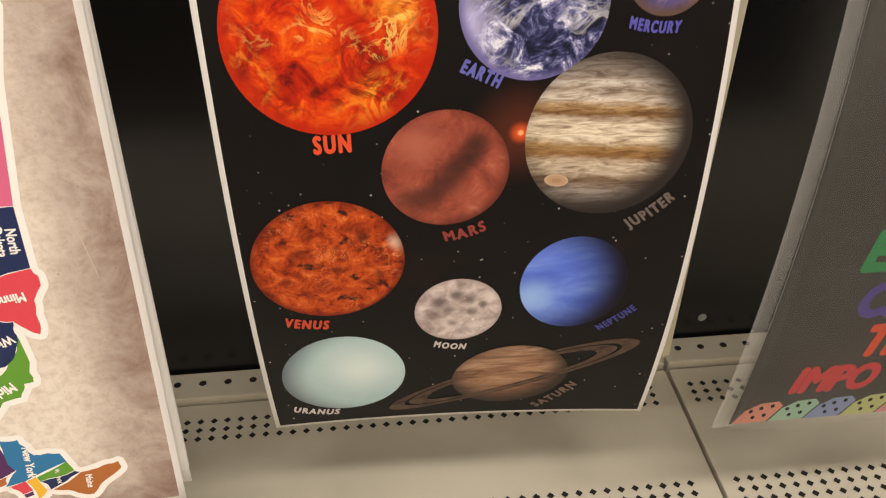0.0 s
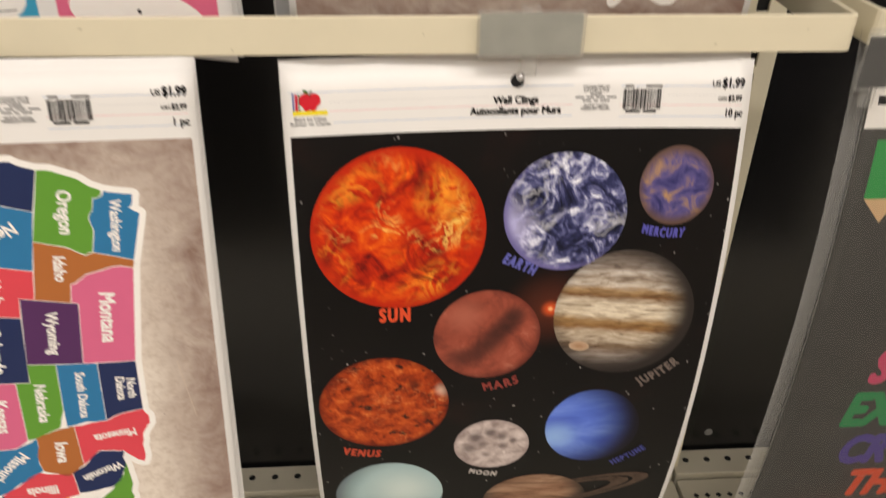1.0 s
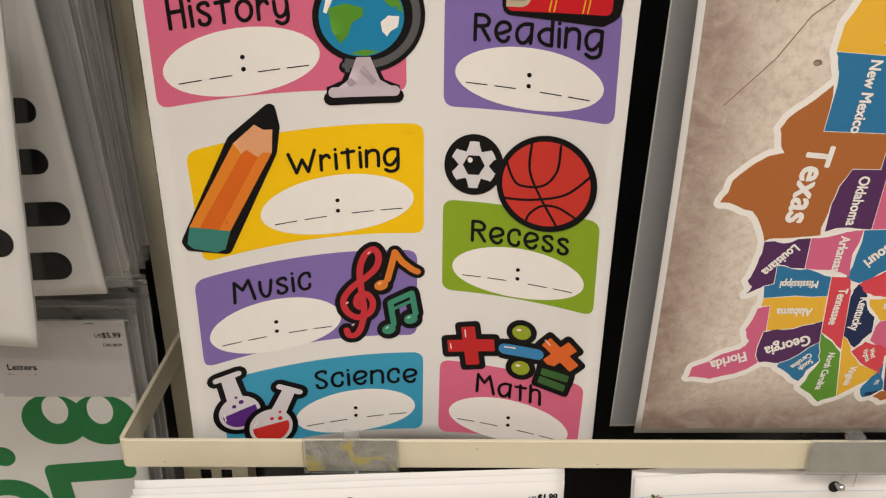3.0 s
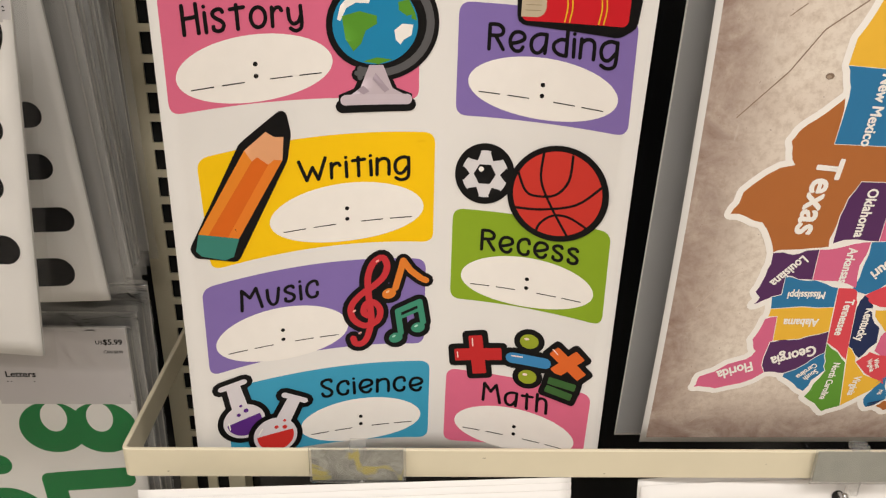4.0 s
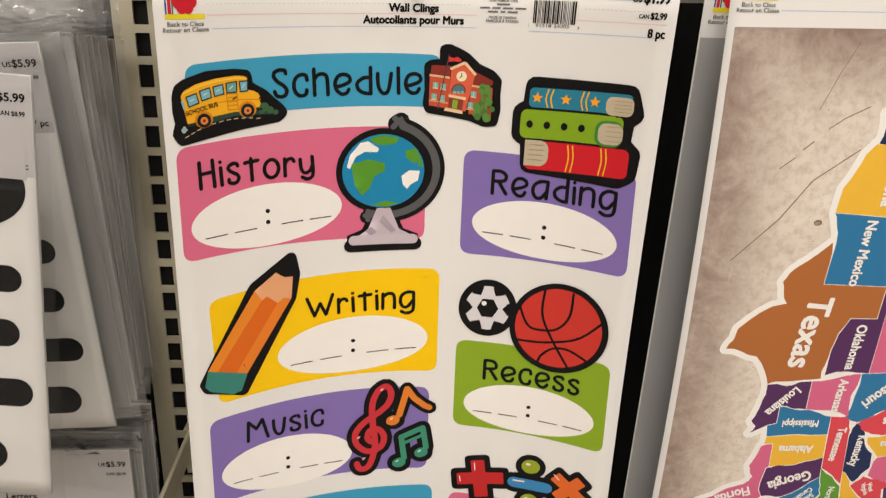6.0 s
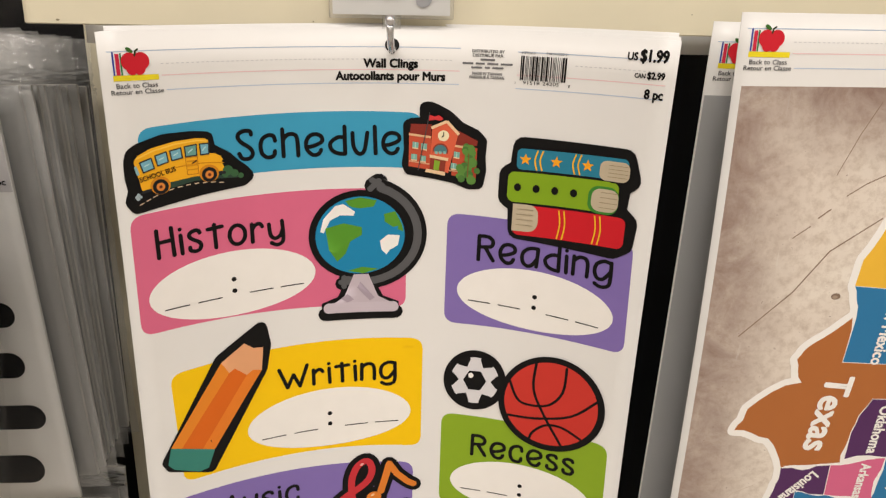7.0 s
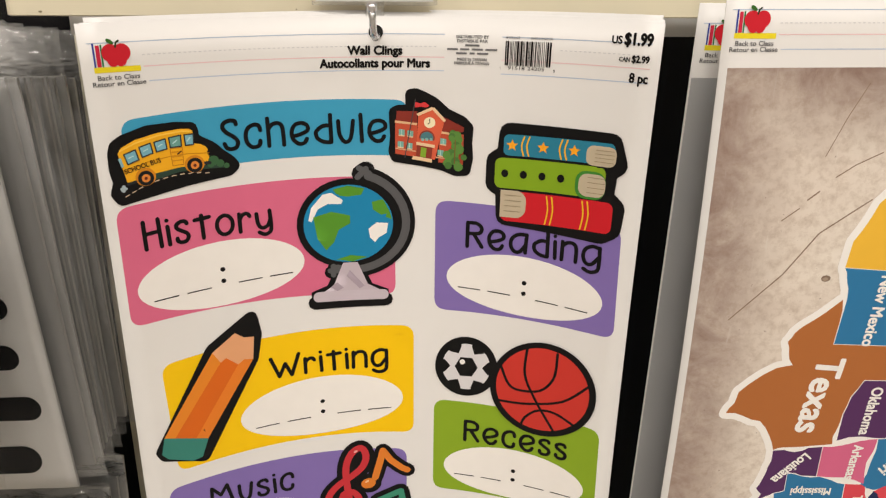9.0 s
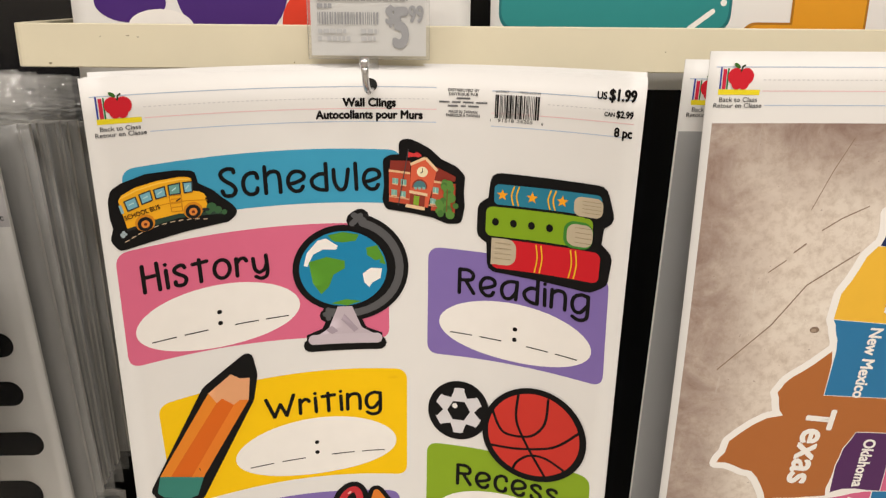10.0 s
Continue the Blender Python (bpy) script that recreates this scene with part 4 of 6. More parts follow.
    p.oval(261.6, 230.4, 34.6, 34.8, BLACK, 6, n=56).oval(261.4, 230.2, 30.4, 30.6, ink("cc392f"), 7, n=56)
    for pts in ([(250, 201.6), (249.5, 220.6), (257.3, 238.3), (270.7, 259.8)], [(231.6, 242.6), (251.6, 242.3), (274.7, 236), (290.6, 221)],
                [(233.6, 216.5), (239, 229), (246.3, 232.8), (260, 230.7), (268.3, 219.5), (269.5, 201.8)], [(249, 258.6), (251.5, 252.5), (259.5, 246), (270.5, 245.7), (283.5, 252)]):
        p.line(smooth(pts), 1.7, BLACK, 8)
    p.done()

    ob = panel(root, "music_label", "Music", PURPLE, ((13.8, 293.5), (172, 287), (172, 358), (13.8, 366.5), 3), "purple timetable label", (67.6, 341, 47.8, 22, 2.5), ((39.8, 316.8), (93.8, 313.4), 16.0, 0))
    p = Print(SCHEDULE, "treble_clef", ob, "red treble clef")
    clef = [(119, 351.3), (120.6, 355.7), (125.4, 356.1), (129.6, 350.4), (132.5, 335.5), (130.7, 317), (130.1, 300.9), (133.9, 289.7), (140.6, 285.3), (144, 291.7), (141.8, 300.3), (134.5, 307.9), (124.3, 315.3), (117.6, 324.6), (119.1, 334.6), (127.3, 341), (136.8, 337.4), (139.1, 328.4), (134.6, 321.7), (128.4, 322.9), (126.8, 329.4), (129.6, 332.5)]
    n1 = [(145.8, 314), (150.2, 310.2), (153.1, 299.1), (155.7, 288.1), (161, 296), (168.8, 302.4), (172.4, 304)]
    n2 = [(151.2, 351.4), (154.6, 348.1), (152.1, 329.7), (168.1, 321.7), (171.1, 339), (168.2, 343.2)]
    clef = smooth(clef, 3)
    p.line(clef, 12.4, BLACK, 3).line(clef, 4.8, ink("c8343c"), 4)
    for u, v in ((137, 288), (120, 328), (124, 347)):
        p.oval(u, v, 1.5, 0.8, ink("f0b8b0"), 5, turn=35, n=10)
    p.done()
    p = Print(SCHEDULE, "quaver", ob, "orange music note")
    p.line(n1, 11, BLACK, 3).oval(145.5, 314.8, 9, 8, BLACK, 3, n=24)
    p.line(n1[1:], 4.8, ink("e0812f"), 4).oval(145.5, 314.8, 5.2, 4.2, ink("e0812f"), 4.3, turn=20, n=20).oval(144.5, 313.2, 1.6, 0.8, ink("f0c8a0"), 5, turn=35, n=10)
    p.done()
    p = Print(SCHEDULE, "beamed_note", ob, "teal pair of joined music notes")
    p.line(n2, 12, BLACK, 3).oval(150.8, 352.3, 9, 8.4, BLACK, 3, n=24).oval(167.4, 343.6, 9, 8.4, BLACK, 3, n=24)
    p.line(n2[1:5], 4.4, ink("3f8f74"), 4).line([(n2[2][0] + 1, n2[2][1] + 6), (n2[3][0] + 1, n2[3][1] + 6)], 2.6, ink("3f8f74"), 4.2)
    for u, v in ((150.8, 352.3), (167.4, 343.6)):
        p.oval(u, v, 5.2, 4.2, ink("3f8f74"), 4.4, turn=20, n=20).oval(u - 1.4, v - 1.4, 1.6, 0.8, ink("a8d8c8"), 5, turn=35, n=10)
    p.done()

    ob = panel(root, "science_label", "Science", SKY, ((24, 381), (177, 373), (177, 443.6), (24, 450), 1.5), "sky blue timetable label", (124, 425, 47, 19.4, 5), ((94.2, 401.4), (171.4, 399.7), 14.8, 0.4))
    for dx, dy, tilt, rise, ball, liq, lay in ((35.4, 413.0, 11, 35.1, 15.6, "5c2d86", 3), (57.8, 430.9, -26, 36.2, 16.6, "d6342f", 6)):
        p = Print(SCHEDULE, "flask", ob, "glass flask of coloured liquid")
        f = lambda pts: bend([(dx + a, dy + b) for a, b in pts], dx, dy, tilt)
        for grow, mat, up in ((4.2, BLACK, 0), (0.0, ink("dcd8de"), 1)):
            p.oval(dx, dy, ball + grow, ball + grow, mat, lay + up, n=40)
            p.poly(f([(-5 - grow, -rise), (5 + grow, -rise), (6 + grow, -ball * 0.7), (ball * 0.8 + grow, -ball * 0.35), (-ball * 0.8 - grow, -ball * 0.35), (-6 - grow, -ball * 0.7)]), mat, lay + up)
            p.line(f([(-8.5, -rise), (8.5, -rise)]), 4.6 + 2 * grow, mat, lay + up)
        pool = [(dx + (ball - 2.6) * math.cos(radians(a)), dy + (ball - 2.6) * math.sin(radians(a))) for a in range(-12, 193, 10)]
        p.poly(bend(pool, dx, dy, 14 if liq[0] == "5" else 6), ink(liq), lay + 2)
        for a, b, r in ((-2.5, -7.5, 1.6), (3.5, -9.5, 1.9), (1, -15, 1.2)):
            p.oval(*f([(a, b)])[0], r, r, ink(liq), lay + 2, n=12)
        p.line(f([(-ball + 4.4, -3), (-ball + 4.0, 3)]), 1.0, WHITE, lay + 2.5).done()

    ob = panel(root, "math_label", "Math", PINK, ((190, 379), (301, 387.5), (300, 446), (189.6, 446), 0), "pink timetable label", (245, 430.5, 47.5, 19.5, -7), ((219.4, 405.6), (268.7, 411.4), 15.6, 0))
    shine = ink("f4dcd6")

    def strip(p, a, b, wide, grow, mat, layer):
        """A bar from a to b with softly rounded corners, grown all round."""
        a, b = Vector(a), Vector(b)
        d = (b - a).normalized()
        r = 3.2 if grow else 1.0
        n = Vector((-d.y, d.x)) * (wide / 2 + grow - r)
        a, b = a - d * (grow - r), b + d * (grow - r)
        ring = [(a + n)[:], (b + n)[:], (b - n)[:], (a - n)[:]]
        p.poly(ring, mat, layer).line(ring + ring[:1], 2 * r, mat, layer)

    p = Print(SCHEDULE, "plus_sign", ob, "red plus sign")
    for a, b in (((195.8, 366.5), (231.4, 362.9)), ((210.6, 348.6), (215.5, 381.7))):
        strip(p, a, b, 10.5, 4.4, BLACK, 3)
        strip(p, a, b, 10.5, 0, ink("c22a2c"), 4)
    p.line([(197.8, 364.0), (198.4, 368.5)], 0.9, shine, 5).line([(208.6, 351.6), (209.2, 357.6)], 0.9, shine, 5).done()
    p = Print(SCHEDULE, "division_sign", ob, "blue and olive division sign")
    p.line([(239.1, 364.9), (264.4, 366.4)], 18, BLACK, 3).oval(251.3, 349.2, 11.4, 10.6, BLACK, 3).oval(252.1, 380.3, 11.4, 10.6, BLACK, 3)
    p.line([(239.1, 364.9), (264.4, 366.4)], 9.2, ink("3d87bd"), 4).oval(251.3, 349.2, 7, 6.2, ink("96a42c"), 4, n=24).oval(252.1, 380.3, 7, 6.2, ink("96a42c"), 4, n=24)
    p.line([(239.1, 363.1), (247.1, 363.3)], 1.2, shine, 5).oval(249.3, 347.2, 1.9, 1.1, shine, 5, n=12).oval(250.1, 378.3, 1.9, 1.1, shine, 5, n=12).done()
    p = Print(SCHEDULE, "times_sign", ob, "orange times sign")
    for a, b in (((269.9, 353.7), (292.5, 373.3)), ((290.0, 354.4), (271.9, 373.3))):
        strip(p, a, b, 9.4, 4.4, BLACK, 3)
        strip(p, a, b, 9.4, 0, ink("e06a2c"), 4)
    p.line([(269.3, 352.7), (273.3, 356.7)], 0.9, shine, 5).done()
    p = Print(SCHEDULE, "equals_sign", ob, "dark green equals sign")
    for a, b in (((267.9, 380.4), (288.8, 383.7)), ((266.3, 387.6), (286.5, 392.7))):
        strip(p, a, b, 6.4, 4.2, BLACK, 5)
    for a, b in (((267.9, 380.4), (288.8, 383.7)), ((266.3, 387.6), (286.5, 392.7))):
        strip(p, a, b, 6.4, 0, ink("3c6534"), 6.5)
    p.done()
    return root


timetable()


# ---- the map sheets ----
BROWN, STATE_BLUE, AMBER, PLUM, NAVY = ink("b06b38"), ink("2f78a8"), ink("eebb3e"), ink("56305f"), ink("232f58")
ROSE, CORAL, LEAF = ink("d7698e"), ink("dc4a56"), ink("629b38")
PARCHMENT = grunge_print()


def on_map(lon, lat):
    """Where a place of the country falls on the sheet: the map lies on its side, north to the right."""
    x, y = (lon + 95) / 10, (lat - 38) / 10
    terms = (1, x, y, x * x, x * y, y * y, x ** 3, x * x * y, x * y * y, y ** 3)
    across = (148.84, 0.92, 98.94, 3.4, 1.81, -0.51, 0.07, 0.43, 0.83, -2.32)
    down = (274.23, 78.4, -3.35, -0.97, -11.52, -3.71, -0.53, -0.62, -4.56, -2.62)
    return tuple(sum(k * t for k, t in zip(row, terms)) for row in (across, down))


# name, ink, middle of the lettering, its turn and size, border as longitudes west and latitudes
STATES = []


def wander(a, b, depth=2):
    """The way of a natural border from a to b: straight along the compass, else uneven, and the same from both sides."""
    if depth == 0 or abs(a[0] - b[0]) < 0.06 or abs(a[1] - b[1]) < 0.06 or math.dist(a, b) < 0.5:
        return [a]
    rng = random.Random(repr(sorted((a, b))))
    k = rng.uniform(-0.10, 0.10)
    lo, hi = sorted((a, b))
    mid = ((a[0] + b[0]) / 2 + (hi[1] - lo[1]) * k, (a[1] + b[1]) / 2 - (hi[0] - lo[0]) * k)
    return wander(a, mid, depth - 1) + wander(mid, b, depth - 1)


def state(words, mat, at, turn, size, *border):
    way = [q for a, b in zip(border, border[1:] + border[:1]) for q in wander(a, b)]
    STATES.append((words, mat, at, turn, size, [on_map(-a, b) for a, b in way]))


state("Washington", STATE_BLUE, (120.5, 47.4), -95, 5.0, (124.7, 48.3), (123, 48.2), (122.8, 49), (117, 49), (117, 46), (119, 46), (121, 45.6), (122.8, 45.7), (123.4, 46.2), (124, 46.3))
state("Oregon", LEAF, (120.6, 43.9), -95, 6.4, (124, 46.2), (123.4, 46.2), (122.8, 45.7), (121, 45.6), (119, 46), (117, 46), (116.5, 45.5), (117, 44.2), (117, 42), (124.2, 42), (124.5, 42.8))
state("California", NAVY, (120.2, 37.0), 205, 6.6, (124.2, 42), (120, 42), (120, 39), (114.6, 35), (114.7, 32.7), (117.1, 32.5), (118.4, 34), (120.6, 34.6), (122.4, 37.2), (123.8, 39.2), (124.4, 40.4))
state("Nevada", STATE_BLUE, (117.0, 39.6), 207, 6.4, (120, 42), (114, 42), (114, 36.2), (114.6, 35), (120, 39))
state("Idaho", BROWN, (114.6, 43.7), -95, 5.6, (117, 49), (116, 49), (116, 48), (114.4, 45.6), (113, 44.5), (111, 44.5), (111, 42), (117, 42), (117, 44.2), (116.5, 45.5), (117, 46))
state("Utah", CORAL, (111.6, 39.4), -92, 6.0, (114, 42), (111, 42), (111, 41), (109, 41), (109, 37), (114, 37))
state("Arizona", AMBER, (111.8, 34.4), -92, 6.6, (114, 37), (109, 37), (109, 31.3), (111, 31.3), (114.7, 32.6), (114.6, 35), (114, 36.2))
state("Montana", ROSE, (109.6, 47.0), -95, 7.4, (116, 49), (104, 49), (104, 45), (111, 45), (111, 44.5), (113, 44.5), (114.4, 45.6), (116, 48))
state("Wyoming", PLUM, (107.5, 43.0), -95, 5.6, (111, 45), (104, 45), (104, 41), (111, 41))
state("Colorado", NAVY, (105.5, 39.0), -94, 6.2, (109, 41), (102, 41), (102, 37), (109, 37))
state("New Mexico", STATE_BLUE, (106.2, 34.6), -94, 5.6, (109, 37), (103, 37), (103, 32), (106.6, 32), (108.2, 31.6), (109, 31.3))
state("North\nDakota", NAVY, (100.5, 47.9), -92, 4.4, (104, 49), (97.2, 49), (96.6, 46), (104, 46))
state("South Dakota", STATE_BLUE, (100.2, 44.5), -93, 4.6, (104, 46), (96.6, 46), (96.5, 43), (98.5, 43), (104, 43))
state("Nebraska", LEAF, (99.6, 41.5), -93, 5.6, (104, 43), (98.5, 43), (96.5, 42.5), (95.4, 40), (102, 40), (102, 41), (104, 41))
state("Kansas", ROSE, (98.4, 38.5), -93, 6.8, (102, 40), (95.4, 40), (94.6, 39), (94.6, 37), (102, 37))
state("Oklahoma", PLUM, (97.2, 35.5), -93, 5.2, (103, 37), (94.6, 37), (94.5, 33.8), (97, 33.8), (100, 34.6), (100, 36.5), (103, 36.5))
state("Texas", BROWN, (98.9, 31.9), -96, 14.5, (103, 36.5), (100, 36.5), (100, 34.6), (97, 33.8), (94.2, 33.6), (94, 31), (93.8, 29.7), (96.5, 28.4), (97.4, 25.9), (99.2, 26.5), (101.3, 29.7), (103.2, 29), (104.5, 29.8), (106.6, 31.8), (103, 32))
state("Minnesota", CORAL, (94.6, 46.4), 188, 4.8, (97.2, 49), (95, 49.3), (92, 48.3), (89.6, 48), (92, 46.7), (92.8, 45), (91.3, 43.5), (96.5, 43.5), (96.6, 46))
state("Iowa", BROWN, (93.5, 42.1), -92, 6.4, (96.5, 43.5), (91.3, 43.5), (90.2, 42), (91.4, 40.5), (95.6, 40.6), (96.4, 42.4))
state("Missouri", STATE_BLUE, (92.6, 38.3), 224, 6.0, (95.6, 40.6), (91.5, 40.5), (90.4, 38.7), (89.3, 37), (90, 36), (94.6, 36.5), (94.6, 39))
state("Arkansas", ROSE, (92.5, 34.8), -92, 5.0, (94.6, 36.5), (90, 36.3), (91.1, 33), (94, 33), (94.5, 35.4))
state("Louisiana", PLUM, (92.1, 31.1), 228, 5.0, (94, 33), (91.1, 33), (91.6, 31), (89.8, 31), (89.6, 30.3), (89.3, 29.8), (88.9, 29.0), (89.6, 29.4), (90.2, 29.0), (91, 29.3), (91.8, 29.5), (93.8, 29.7), (93.6, 31.2))
state("Wisconsin", NAVY, (90.0, 44.7), 202, 4.8, (92, 46.7), (90.4, 46.6), (88, 45.8), (87.4, 45), (87.8, 42.5), (90.6, 42.5), (91.3, 43.6), (92.8, 45))
state("Illinois", CORAL, (89.2, 40.0), 184, 5.8, (90.6, 42.5), (87.6, 42.5), (87.5, 39), (88.2, 37.6), (89.2, 37), (90.4, 38.7), (91.4, 40.2))
state("Mississippi", STATE_BLUE, (89.7, 32.8), 180, 4.2, (91.1, 33.2), (90.2, 35), (88.2, 35), (88.4, 30.4), (89.6, 30.3), (89.8, 31), (91.6, 31))
state("Michigan", LEAF, (84.8, 43.6), 206, 5.4, (90.2, 46.6), (87, 46.6), (84.6, 46.2), (84.8, 45.6), (83.4, 45), (83.6, 43.8), (82.5, 43), (83.4, 41.8), (86.8, 41.8), (86.3, 44), (87.6, 45.2))
state("Indiana", AMBER, (86.3, 40.0), 180, 4.6, (87.6, 41.7), (84.8, 41.7), (84.8, 39), (87.5, 38), (87.6, 40))
state("Alabama", AMBER, (86.9, 32.8), 180, 4.8, (88.2, 35), (85.6, 35), (85, 32.2), (85, 31), (87.6, 31), (87.6, 30.3), (88.4, 30.4))
state("Tennessee", CORAL, (87.0, 35.8), -92, 4.6, (90, 36.3), (88, 36.6), (82, 36.6), (84.3, 35), (90.2, 35))
state("Kentucky", NAVY, (86.0, 37.4), -92, 4.8, (89.3, 37), (88, 37.8), (85.4, 38.6), (83.6, 38.6), (82, 37.5), (83.6, 36.6), (88, 36.6))
state("Georgia", PLUM, (83.3, 32.7), 200, 6.6, (85.6, 35), (83.2, 35), (81.2, 32.2), (81.5, 30.7), (84.9, 30.8), (85, 32.2))
state("Florida", ROSE, (82.1, 28.4), 200, 6.2, (87.6, 31), (85, 31), (84.9, 30.8), (81.5, 30.7), (80.0, 27), (80.4, 25.2), (81.6, 25.6), (82.8, 27.8), (83.2, 29.2), (84, 29.8), (85.3, 29.4), (87.4, 30.1))
state("South\nCarolina", STATE_BLUE, (81.0, 34.0), 226, 3.2, (83.2, 35), (81, 35.2), (78.7, 33.8), (80.8, 32.1), (81.2, 32.2))
state("North Carolina", LEAF, (79.6, 35.6), -94, 3.6, (84.3, 35), (81.7, 36.6), (76, 36.6), (75.6, 35.3), (78, 33.9), (81, 35.2), (83.2, 35))
state("Virginia", AMBER, (78.5, 37.4), -94, 3.9, (83.6, 36.6), (81.6, 37.3), (78.4, 39.4), (77.2, 38.4), (76, 36.6))
state("West\nVirginia", CORAL, (80.9, 38.6), -65, 2.6, (82.6, 38.2), (80.6, 40.6), (80.3, 39.7), (77.9, 39.5), (78.4, 39.2), (81.6, 37.3))
state("Ohio", ROSE, (82.8, 40.4), -92, 5.0, (84.8, 41.7), (82.6, 41.5), (80.5, 42), (80.6, 40.6), (82.6, 38.5), (84.8, 39))
state("Pennsylvania", PLUM, (77.8, 40.9), -94, 3.0, (80.5, 42), (75.2, 42), (75, 40), (75.6, 39.8), (80.5, 39.8))
state("New York", STATE_BLUE, (75.6, 43.0), -94, 4.2, (79.6, 42.2), (78.8, 43.3), (76.2, 43.6), (74.8, 45), (73.3, 45), (73.4, 42), (73.8, 40.8), (75.2, 42))
state("Md.", STATE_BLUE, (76.9, 39.3), -94, 2.2, (79.4, 39.7), (75.7, 39.8), (75.1, 38.4), (76.4, 38.2), (77.2, 38.6))
state("", NAVY, (75.4, 39.0), 0, 2, (75.7, 39.8), (75.1, 39.0), (75.1, 38.4), (75.7, 38.5))
state("", BROWN, (74.5, 40.1), 0, 2, (75, 41.4), (74, 41), (74, 39.6), (75, 39.1), (75.5, 39.6))
state("Vt.", LEAF, (72.8, 44.1), -90, 2.2, (73.4, 45), (71.6, 45), (72.5, 42.8), (73.3, 42.8))
state("N.H.", NAVY, (71.5, 43.8), -90, 2.0, (71.6, 45), (71, 45.2), (70.8, 43), (72.5, 42.8))
state("", AMBER, (72, 42.3), 0, 2, (73.4, 42.8), (71, 42.8), (70, 41.8), (73.4, 42.1))
state("", CORAL, (72.7, 41.6), 0, 2, (73.5, 42.1), (71.8, 42.1), (71.9, 41.4), (73.6, 41.1))
state("", PLUM, (71.5, 41.6), 0, 2, (71.8, 42.1), (71.2, 42), (71.3, 41.4), (71.9, 41.4))
state("Maine", BROWN, (69.2, 45.2), -92, 3.4, (71, 45.2), (70, 46.6), (69.2, 47.4), (68, 47.2), (67.8, 45.8), (67, 44.8), (69, 44), (70.7, 43.1))


# names set large: middle of the lettering, height of its capitals and its length
LARGE_NAMES = {"Texas": (87.8, 245.1, 16.5, 54), "New Mexico": (112.9, 186.5, 7.2, 46), "Oklahoma": (123.8, 256.5, 7.0, 35), "Arkansas": (121.5, 296, 6.4, 27)}


def inset(border, by):
    """A border drawn in by a hair, so that a white line stays between neighbours."""
    turning = sum(a[0] * b[1] - b[0] * a[1] for a, b in zip(border, border[1:] + border[:1]))
    sign = 1 if turning > 0 else -1
    out = []
    for k, p in enumerate(border):
        a, b = Vector(border[k - 1]), Vector(border[(k + 1) % len(border)])
        d1, d2 = (Vector(p) - a).normalized(), (b - Vector(p)).normalized()
        n = Vector((-d1.y - d2.y, d1.x + d2.x))
        if n.length > 1e-6:
            n.normalize()
        out.append((p[0] + n.x * by * sign, p[1] + n.y * by * sign))
    return out


def map_sheet(sheet, label, low=False):
    root = paper_sheet("map_sheet", sheet, label, "poster", group="hanging sticker sheets")
    sheet_header(sheet, root, "1 pc", 5.0)
    w, h = sheet.wide, sheet.high
    photo = Print(sheet, "parchment_panel", root, "scuffed brown parchment background").rect(4.6, 44, w - 4.6, 452, PARCHMENT, 0).done()
    for n, (wd, pts) in enumerate(((0.5, ((84, 52), (75, 70), (66, 92))), (0.8, ((25, 191), (53, 162), (70, 137), (97, 117))), (0.7, ((47, 129), (56, 122))), (0.9, ((60, 117), (66, 112))), (0.7, ((74, 104), (84, 97), (98, 90))),
                                  (0.4, ((178, 432), (203, 418), (214, 400))), (0.4, ((282, 210), (291, 260))), (0.35, ((22, 330), (40, 306), (52, 300))), (0.4, ((36, 436), (44, 428), (42, 418))))):
        Print(sheet, "scratch", root, "dark printed scratch").line(pts, wd, ink("8f7a69" if n < 5 else "c9b8a6"), 0.5).done()
    Print(sheet, "dent", root, "small dark printed dent").oval(79, 165, 2.8, 2.0, ink("84705f"), 0.5).oval(78.6, 165.4, 1.6, 1.1, ink("a5927f"), 0.8).done()
    rim = Print(sheet, "map_border", root, "thick white cut line round the whole map")
    for words, mat, at, turn, size, border in STATES:
        rim.line(border + border[:1], 8.4, WHITE, 1)
    rim.done()
    for words, mat, at, turn, size, border in STATES:
        ob = Print(sheet, "state", root).poly(inset(border, 0.32), mat, 2).done()
        if not words:
            continue
        u, v = on_map(-at[0], at[1])
        span = 0.0
        size_ = size * 1.36
        if words in LARGE_NAMES:
            u, v, size_, span = LARGE_NAMES[words]
        lines = words.split("\n")
        for k, w_ in enumerate(lines):
            off = (k - (len(lines) - 1) / 2) * size_ * 1.25 + size_ * 0.36
            a = radians(turn)
            Print(sheet, "state_name", ob, "narrow white lettering").text(w_, u + off * math.sin(a), v + off * math.cos(a), size_, WHITE, 4, turn=turn, wide=0.78, span=span, bold=0.03).done()
    return root


map_sheet(MAP_UP, "colourful map of the states printed sideways on brown parchment")
map_sheet(MAP_LOW, "map sheet hanging in front of a loose stack of others")


